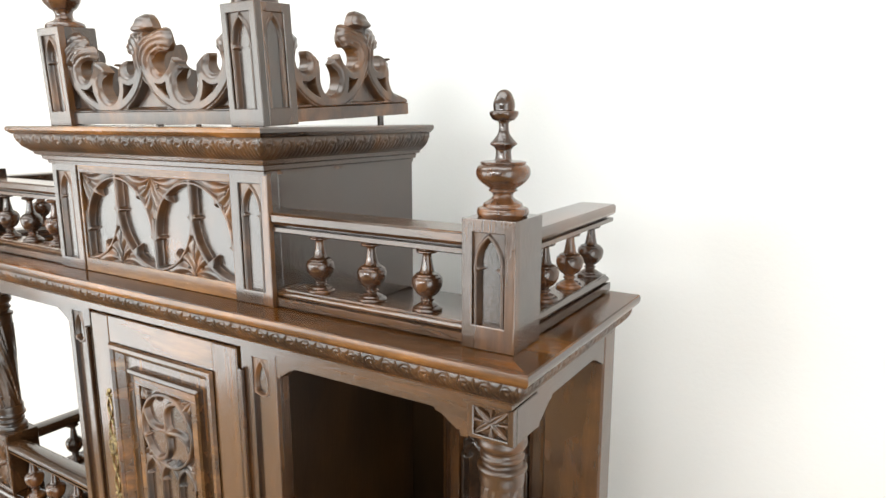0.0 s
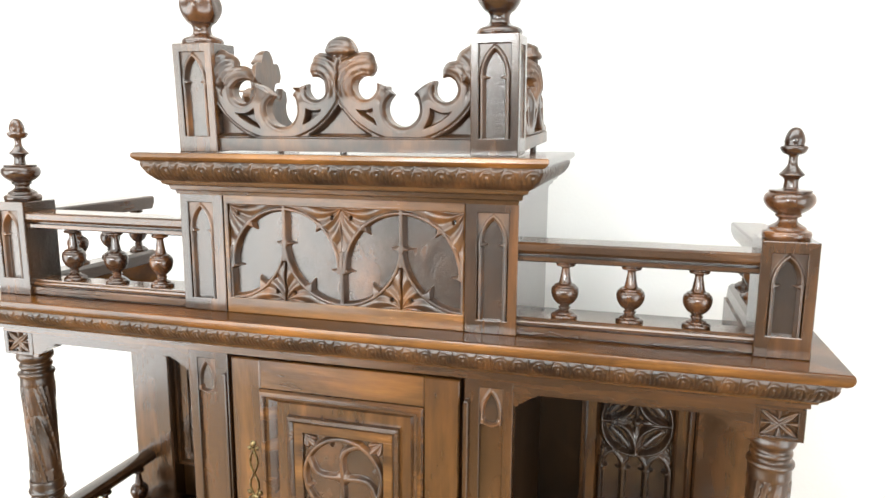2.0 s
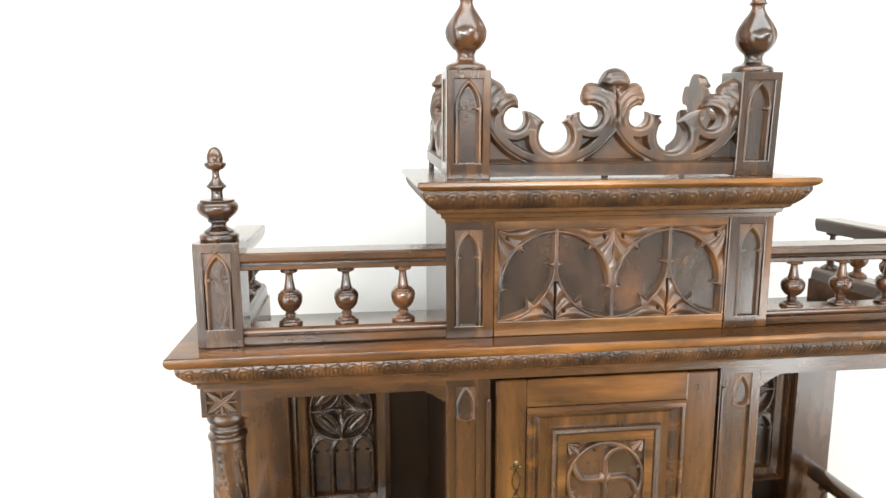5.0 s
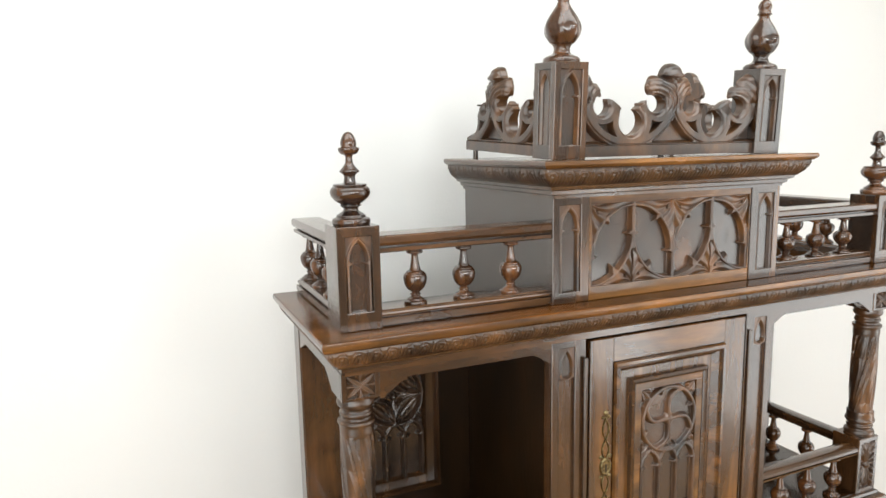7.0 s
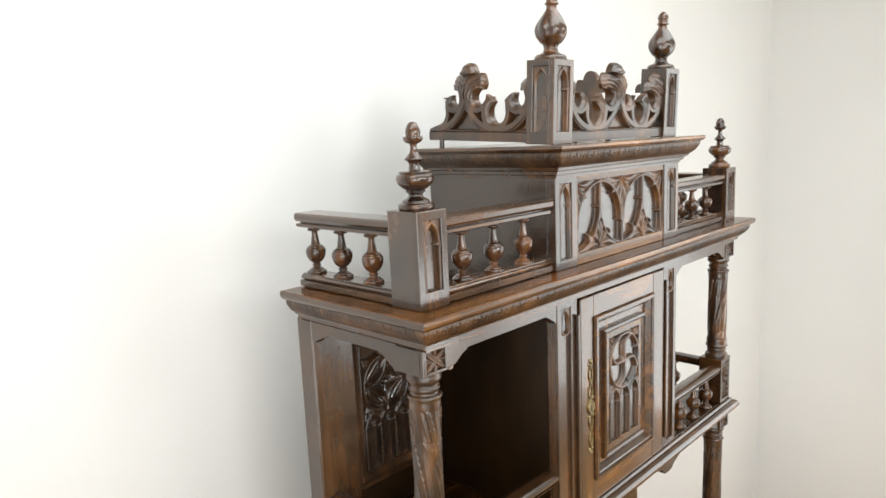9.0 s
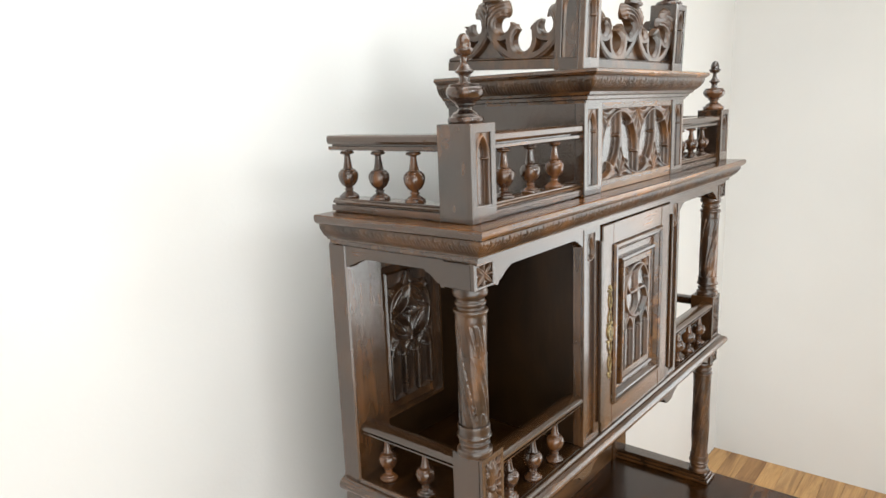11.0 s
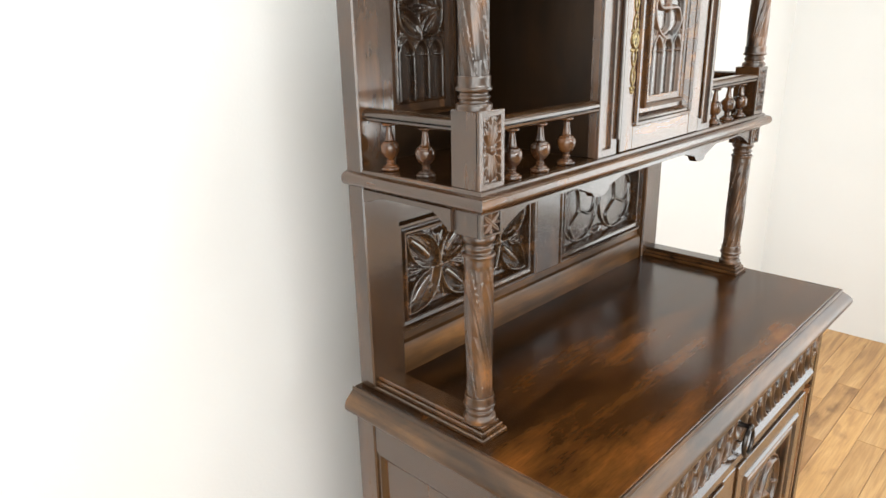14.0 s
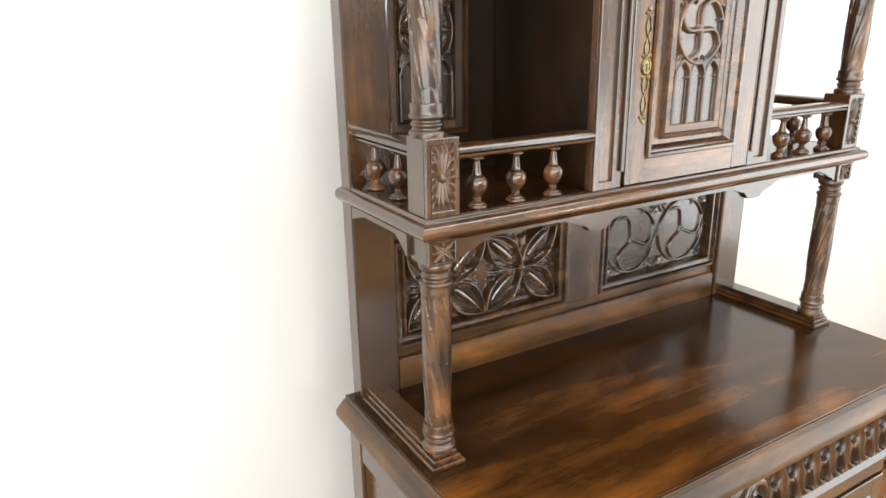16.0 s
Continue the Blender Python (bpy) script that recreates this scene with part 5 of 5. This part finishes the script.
def block_carving(U, V):
    """Two round arches, each crossed by a mullion that splits into two falling arcs, with leaves in the corners."""
    H, W = 0.0108, 0.0092
    tall = d - c
    out = [ridge(np.abs(U - (a + b) / 2) + np.where(V > d - 0.45 * tall, 9, 0), 0.0130, H), ridge(np.minimum(np.abs(U - a), np.abs(U - b)) + np.where(V > d - 0.45 * tall, 9, 0), 0.0120, H)]
    for k in (1, 3):
        cx = a + hw * k
        spring, split = d - hw, d - 0.36 * tall
        x = np.abs(U - cx)
        cell = x < hw
        rho = np.hypot(U - cx, V - spring)
        out.append(np.where(cell & (V > spring - 0.004), ridge(np.abs(rho - hw + W / 2), W, H), -1))
        out.append(np.where(V > split - 0.03, ridge(x, 0.0125, H), -1))
        fall = [(hw * (1 - math.cos(radians(t))), split - (split - c) * math.sin(radians(t))) for t in range(0, 91, 6)]
        low = [(cx + q[0], q[1]) for q in fall]
        out.append(np.where(cell, ridge(to_line(cx + x, V, low), W, H), -1))
        # leaves that fill the corners above the arch and under the split
        px, pz = hw - x, d - V
        vein = 0.5 + 0.5 * np.cos(np.arctan2(pz, px) * 11 + 110 * np.hypot(px, pz))
        above = cell & (rho > hw - W / 2) & (V > spring + 0.012)
        out.append(np.where(above, 0.0066 + 0.0034 * vein, -1))
        ell = np.hypot((hw - x) / hw, (V - split) / (split - c))
        below = cell & (ell > 1) & (V < split)
        vein = 0.5 + 0.5 * np.cos(np.arctan2(V - c, x) * 10 + 120 * np.hypot(x, V - c))
        out.append(np.where(below, (0.0066 + 0.0034 * vein) * step_up(x / 0.0025), -1))
        for s in (-1, 1):
            out.append(thorn(U, V, cx, split - 0.004, 90 - 90 * s, 0.0165, 0.0068, H))
            out.append(thorn(U, V, cx + s * (hw - 0.002), spring - 0.002, 90 + 90 * s, 0.0165, 0.0072, H))
            for ang, rr in ((48, hw - W / 2),):
                q = 90 - s * (90 - ang)
                out.append(thorn(U, V, cx + rr * math.cos(radians(q)), spring + rr * math.sin(radians(q)), q + 180, 0.0145, 0.0075, H))
            out.append(thorn(U, V, cx + s * hw * 0.42, c + 0.021, 90 - s * 28, 0.0145, 0.0075, H))
    top = np.maximum.reduce(out)
    for k in (0, 1, 2, 3, 4):
        for s in (-1, 1):
            hole = np.hypot((U - (a + hw * k + s * 0.0135)) * 1.2, V - (d - 0.014 if k % 2 == 0 else c + 0.0125)) / 0.0034
            top = np.where(hole < 1, -1.0, top)
    return top


relief("tracery", block_carving, a - 0.001, b + 0.001, c - 0.001, d + 0.001, 0.0008, mt, CARVED, block, "open curved tracery with leaves")

# upper cornice
bm = bmesh.new()
box(bm, -0.240, 0.240, 0.004, 0.3175, 2.0905, 2.1445, 0)
part("upper_cornice_core", bm, TOPWOOD, hutch)
bm = bmesh.new()
sweep_u(bm, [(0.0, 2.0855), (0.005, 2.0855), (0.006, 2.0905), (0.011, 2.0925), (0.012, 2.098), (0.0185, 2.1005), (0.0205, 2.1055), (0.0, 2.1055)], 0.2420, 0.002, UPPER_BACK)
part("upper_fillet", bm, WOOD_X, hutch, "", 20)
bm = bmesh.new()
cyma2 = lambda t: (0.0190 + 0.0190 * math.sin(math.pi / 2 * (0.08 + 0.92 * t)) ** 0.9, 2.1055 + 0.0275 * t)
leaf_band(bm, cyma2, 0.2420, 0.002, UPPER_BACK, 0.0565, 0.0021)
part("carved_leaf_band", bm, BAND, hutch, "carved band of upright leaves", 80)
upper_plate_line = [(0.0, 2.133), (0.040, 2.133), (0.0435, 2.1355), (0.0465, 2.139), (0.046, 2.1435), (0.044, 2.145), (0.0, 2.1452)]
moulding("upper_plate", hutch, upper_plate_line[:6], 0.2420, 0.002, UPPER_BACK, GOLDEN, WOOD_Y, "", 30)
moulding("upper_top", hutch, upper_plate_line[5:], 0.2420, 0.002, UPPER_BACK, TOPWOOD, TOPWOOD, "", 30)
ZU = 2.1452

# ---- crown ----
crown = thing("crest", (0, 0.005, ZU), "carved openwork walnut crest with two finialed posts", "crest")
crown.rotation_euler = (radians(2.6), 0, 0)  # it leans forward, raised on pegs at the back
ZK = 2.1500


def crest_carving(X, Z):
    """Half of the crest, from its middle (X = 0) to the post: a broad cradle band, fluted horns round open rings,
    a two-lobed leaf at the post and a fleuron on top. Gives what is kept and the height of the face."""
    def disc(cx, cz, r):
        return r - np.hypot(X - cx, Z - cz)

    def union(*parts):
        return np.maximum.reduce(list(parts))

    def fluted(px, pz, rays, phase=0.0):
        return 0.5 + 0.5 * np.cos(np.arctan2(Z - pz, X - px) * rays + phase)

    def melt(*parts):
        """A union whose inner corners are filled."""
        return 0.0022 * np.log(sum(np.exp(np.clip(p, -0.05, 0.05) / 0.0022) for p in parts))

    def swept(px, pz, pitch, phase=0.0):
        """Veins that sweep round a ring."""
        return 0.5 + 0.5 * np.cos(np.hypot(X - px, Z - pz) * 2 * math.pi / pitch + phase)

    off = np.abs(X - 0.083)
    cradle = 0.102 - np.hypot(X - 0.0875, Z - 0.111)
    band = np.minimum(0.0075 - np.abs(cradle - 0.0070), 0.090 - Z)
    ground = np.minimum(-cradle, 0.080 - Z)
    pocket = np.minimum(cradle, 0.060 - Z)
    horn_top = 0.0712 + (off - 0.0145) * 0.56 + 0.0024 * np.sin(np.clip((off - 0.0145) / 0.0265, 0, 1) * math.pi)
    horn = np.minimum(horn_top - Z, 0.0420 - off)
    rim_out = np.minimum(disc(0.1385, 0.075, 0.030), np.maximum(X - 0.1385, 0.077 - Z))
    rim_in = np.minimum(disc(0.0335, 0.079, 0.030), np.maximum(0.0335 - X, 0.080 - Z))
    low_lobe = melt(disc(0.1520, 0.0955, 0.0135), disc(0.1415, 0.0985, 0.0100), disc(0.1395, 0.0915, 0.0080))
    high_lobe = melt(disc(0.166, 0.113, 0.0125), disc(0.1765, 0.1195, 0.0120), disc(0.1580, 0.1120, 0.0085), disc(0.172, 0.098, 0.0180))
    side_leaf = melt(disc(0.0230, 0.1085, 0.0130), disc(0.0320, 0.1135, 0.0100), disc(0.0365, 0.1040, 0.0085), disc(0.0350, 0.0985, 0.0062), disc(0.0160, 0.1030, 0.0120))
    top_leaf = np.minimum(melt(0.0165 - np.hypot(X * 0.92, Z - 0.1265), disc(0.0150, 0.1240, 0.0045)), 0.1440 - Z)
    stem = np.minimum(0.0180 - X, np.minimum(0.118 - Z, Z - 0.05))
    keep = union(ground, band, pocket, horn, rim_out, rim_in, low_lobe, high_lobe, side_leaf, top_leaf, stem, 0.0165 - Z)
    r1, r2, r3 = np.hypot(X - 0.083, Z - 0.0515), np.hypot(X - 0.1385, Z - 0.0750), np.hypot(X - 0.0335, Z - 0.0785)
    for r, q in ((r1, 0.0222), (r2, 0.0150), (r3, 0.0146)):
        keep = np.minimum(keep, r - q)
    # the face: sunk ground outside the cradle and three-cornered pockets inside it
    face_at = np.full(X.shape, 0.004)
    inner = np.minimum.reduce([cradle - 0.0145, r1 - 0.0370, np.minimum(r2, r3) - 0.0280, 0.060 - Z])
    face_at -= 0.014 * step_up(inner / 0.0026)
    outside = np.minimum.reduce([-cradle, Z - 0.0175, 0.085 - Z])
    face_at -= 0.012 * step_up(outside / 0.003)
    face_at -= 0.0018 * np.exp(-((cradle - 0.0032) / 0.0011) ** 2) * (Z < 0.085)
    # rings are hollowed towards their opening
    for r, q in ((r1, 0.0222), (r2, 0.0150), (r3, 0.0146)):
        face_at -= 0.0045 * (1 - step_up((r - q) / 0.0065))
    # the horns open in scooped trumpets
    flare = step_up(1 - (horn_top - Z) / 0.024) * step_up((0.0440 - off) / 0.004) * step_up((off - 0.010) / 0.003) * (Z < 0.09) * (horn > -0.001)
    face_at = face_at + flare * (0.0018 * fluted(0.083, 0.030, 14) - 0.0075)
    # leaves sweep up round the rings and roll back towards their tips
    rising = step_up((Z - 0.062) / 0.022)
    body = np.zeros(X.shape)
    for leaf, px, pz, reach, ring, pitch in ((high_lobe, 0.194, 0.086, 0.050, (0.140, 0.080), 0.0105), (low_lobe, 0.186, 0.074, 0.054, (0.1385, 0.075), 0.0085), (top_leaf, 0.0, 0.106, 0.040, (0.0, 0.090), 0.012), (np.maximum(side_leaf, stem), -0.004, 0.074, 0.058, (0.0335, 0.0785), 0.0080)):
        far = np.clip(np.hypot(X - px, Z - pz) / reach, 0, 1.1)
        roll = 0.0080 - 0.0165 * far ** 2.6 + 0.0024 * (swept(*ring, pitch) - 0.5) * step_up(1.6 - far)
        on = step_up((leaf + 0.0030) / 0.0026) * rising
        face_at = face_at * (1 - on) + roll * on
        body = np.maximum(body, on)
    face_at -= 0.0045 * np.exp(-(X / 0.0014) ** 2) * step_up((Z - 0.070) / 0.01) * step_up((0.116 - Z) / 0.006)
    face_at = np.where(Z < 0.0165, np.where(Z > 0.0142, 0.0015, 0.005), face_at)
    return keep, face_at - 0.0028 * (1 - step_up(keep / 0.0030)) - body * 0.0040 * (1 - step_up(keep / 0.0075))


def crest_front(U, V):
    keep, face_at = crest_carving(np.abs(U - 0.001) / 1.055, (V - ZK) / 1.04)
    return np.minimum.reduce([keep, U + 0.1835, 0.1835 - U, V - ZU - 0.0022]), face_at


def crest_side(U, V):
    """The side crests are narrower and run out in a slope behind the fleuron."""
    Z = (V - ZK) / 1.04
    keep, face_at = crest_carving(np.abs(U) / 0.93, Z)
    run_out = np.interp(Z, [0.0, 0.020, 0.024, 0.031, 0.040, 0.054, 0.068, 0.080], [0.097, 0.096, 0.082, 0.069, 0.0625, 0.0635, 0.0605, 0.058])
    keep = np.minimum(keep, np.maximum(run_out - U, 0.018 - Z))
    return np.minimum.reduce([keep, U + 0.1525, 0.0975 - U, V - ZU - 0.0025]), face_at


bm = bmesh.new()
fretwork(bm, crest_front, -0.1850, 0.1850, ZU, ZK + 0.160, 0.0012, 0.020, face(0, 0.0165, 0))
part("front_crest", bm, CARVED, crown, "pierced crest carved with curling leaves", 45)
for sx in (-1, 1):
    bm = bmesh.new()
    mm = pose(sx * 0.236, 0.2185, 0.0, 0, 0, 90 * sx)
    if sx > 0:
        fretwork(bm, crest_side, -0.1540, 0.0990, ZU, ZK + 0.160, 0.0013, 0.020, mm)
    else:
        fretwork(bm, lambda U, V: crest_side(-U, V), -0.0990, 0.1540, ZU, ZK + 0.160, 0.0013, 0.020, mm)
    part("side_crest", bm, CARVED, crown, "pierced side crest carved with curling leaves", 45)
bm = bmesh.new()
onion = smooth_profile([(0.0285, 0.0), (0.0290, 0.004), (0.0260, 0.008), (0.0200, 0.0105), (0.0140, 0.014), (0.0125, 0.021), (0.0150, 0.0265), (0.0180, 0.0285), (0.0205, 0.031), (0.0265, 0.040), (0.0282, 0.050), (0.0262, 0.060),
                        (0.0195, 0.072), (0.0120, 0.083), (0.0090, 0.090), (0.0100, 0.0935), (0.0130, 0.0955), (0.0105, 0.0985), (0.0100, 0.103), (0.0115, 0.109), (0.0090, 0.116), (0.0030, 0.1215), (0.0008, 0.122)], 4)
lathe(bm, onion, 0, 0, 0, 60, lambda a, z, t: 1 + 0.05 * math.cos(7 * a + z * 60) * max(0, 1 - abs(z - 0.054) / 0.026))
onion_mesh = finish(bm, "finial", TURNED, 50)
for sx in (-1, 1):
    xa, xb = (-0.2435, -0.1825) if sx < 0 else (0.1825, 0.2435)
    post = arched_post("crest_post", crown, xa, xb, 0.005, 0.066, ZU, 2.294, (0.0105, 0.0105, 0.022, 0.012), 0.0090, "square post with a sunk pointed arch",
                       inset=(0.005, 0) if sx < 0 else (0, 0.005))
    ms = face(sx * 0.2435, 0.0355, 0, 90 * sx)
    bm = bmesh.new()
    frame_of(bm, ms, *((-0.0305, 0.0203) if sx < 0 else (-0.0203, 0.0305)), ZU, 2.294, (0.014, 0.0038, 0.022, 0.012) if sx < 0 else (0.0038, 0.014, 0.022, 0.012), 0.0, 0.0055)
    part("face_frame", bm, WOOD_Z, post)
    lancet(post, ms @ Matrix.Translation((0, 0.0006, 0)), -0.0165, 0.0165, ZU + 0.022, 2.282, 0.0045, CARVED, 0.95, False)
    again("finial", onion_mesh, crown, pose((xa + xb) / 2, 0.0355, 2.294, 0, 0, 0))
for x, y in ((-0.004, 0.036), (-0.236, 0.285), (0.226, 0.262)):
    bm = bmesh.new()
    lathe(bm, [(0.005, -0.0453 * (y - 0.005) - 0.002), (0.005, 0.0075)], x, y, ZU, 12)
    part("peg", bm, WOOD_Z, crown)

# ---- floor ----
bm = bmesh.new()
box(bm, ROOM_W - 0.15, ROOM_E + 0.15, ROOM_S - 0.15, ROOM_N + 0.15, -0.12, -0.019, 0)
floor = structure("floor", bm, VOID, "warm brown oak plank floor")
rng = random.Random(4)
LENGTHS = (0.55, 0.75, 0.95, 1.2)
plank_meshes = []
for ln in LENGTHS:
    bm = bmesh.new()
    box(bm, 0, ln - 0.0012, 0, 0.0988, -0.019, 0, 0.0012)
    plank_meshes.append(finish(bm, "plank", PLANK, 0))
y = ROOM_N - 0.1
while y > ROOM_S - 0.1:
    xe = ROOM_E + 0.14 - rng.uniform(-0.3, 0.0)
    xe = min(xe, ROOM_E + 0.14)
    k = rng.randrange(4)
    while xe > ROOM_W - 0.1:
        if xe - LENGTHS[k] < ROOM_W - 0.14:
            # the last board of a row is cut to fit under the wall
            bm = bmesh.new()
            box(bm, 0, xe - (ROOM_W - 0.14) - 0.0012, 0, 0.0988, -0.019, 0, 0.0012)
            cut = finish(bm, "plank", PLANK, 0)
            again("plank", cut, floor, Matrix.Translation((ROOM_W - 0.14, y, 0)))
            break
        xe -= LENGTHS[k]
        again("plank", plank_meshes[k], floor, Matrix.Translation((xe, y, rng.uniform(-0.0006, 0.0))))
        k = rng.randrange(4) if y > -1.0 and xe > 0 else 3
    y -= 0.1
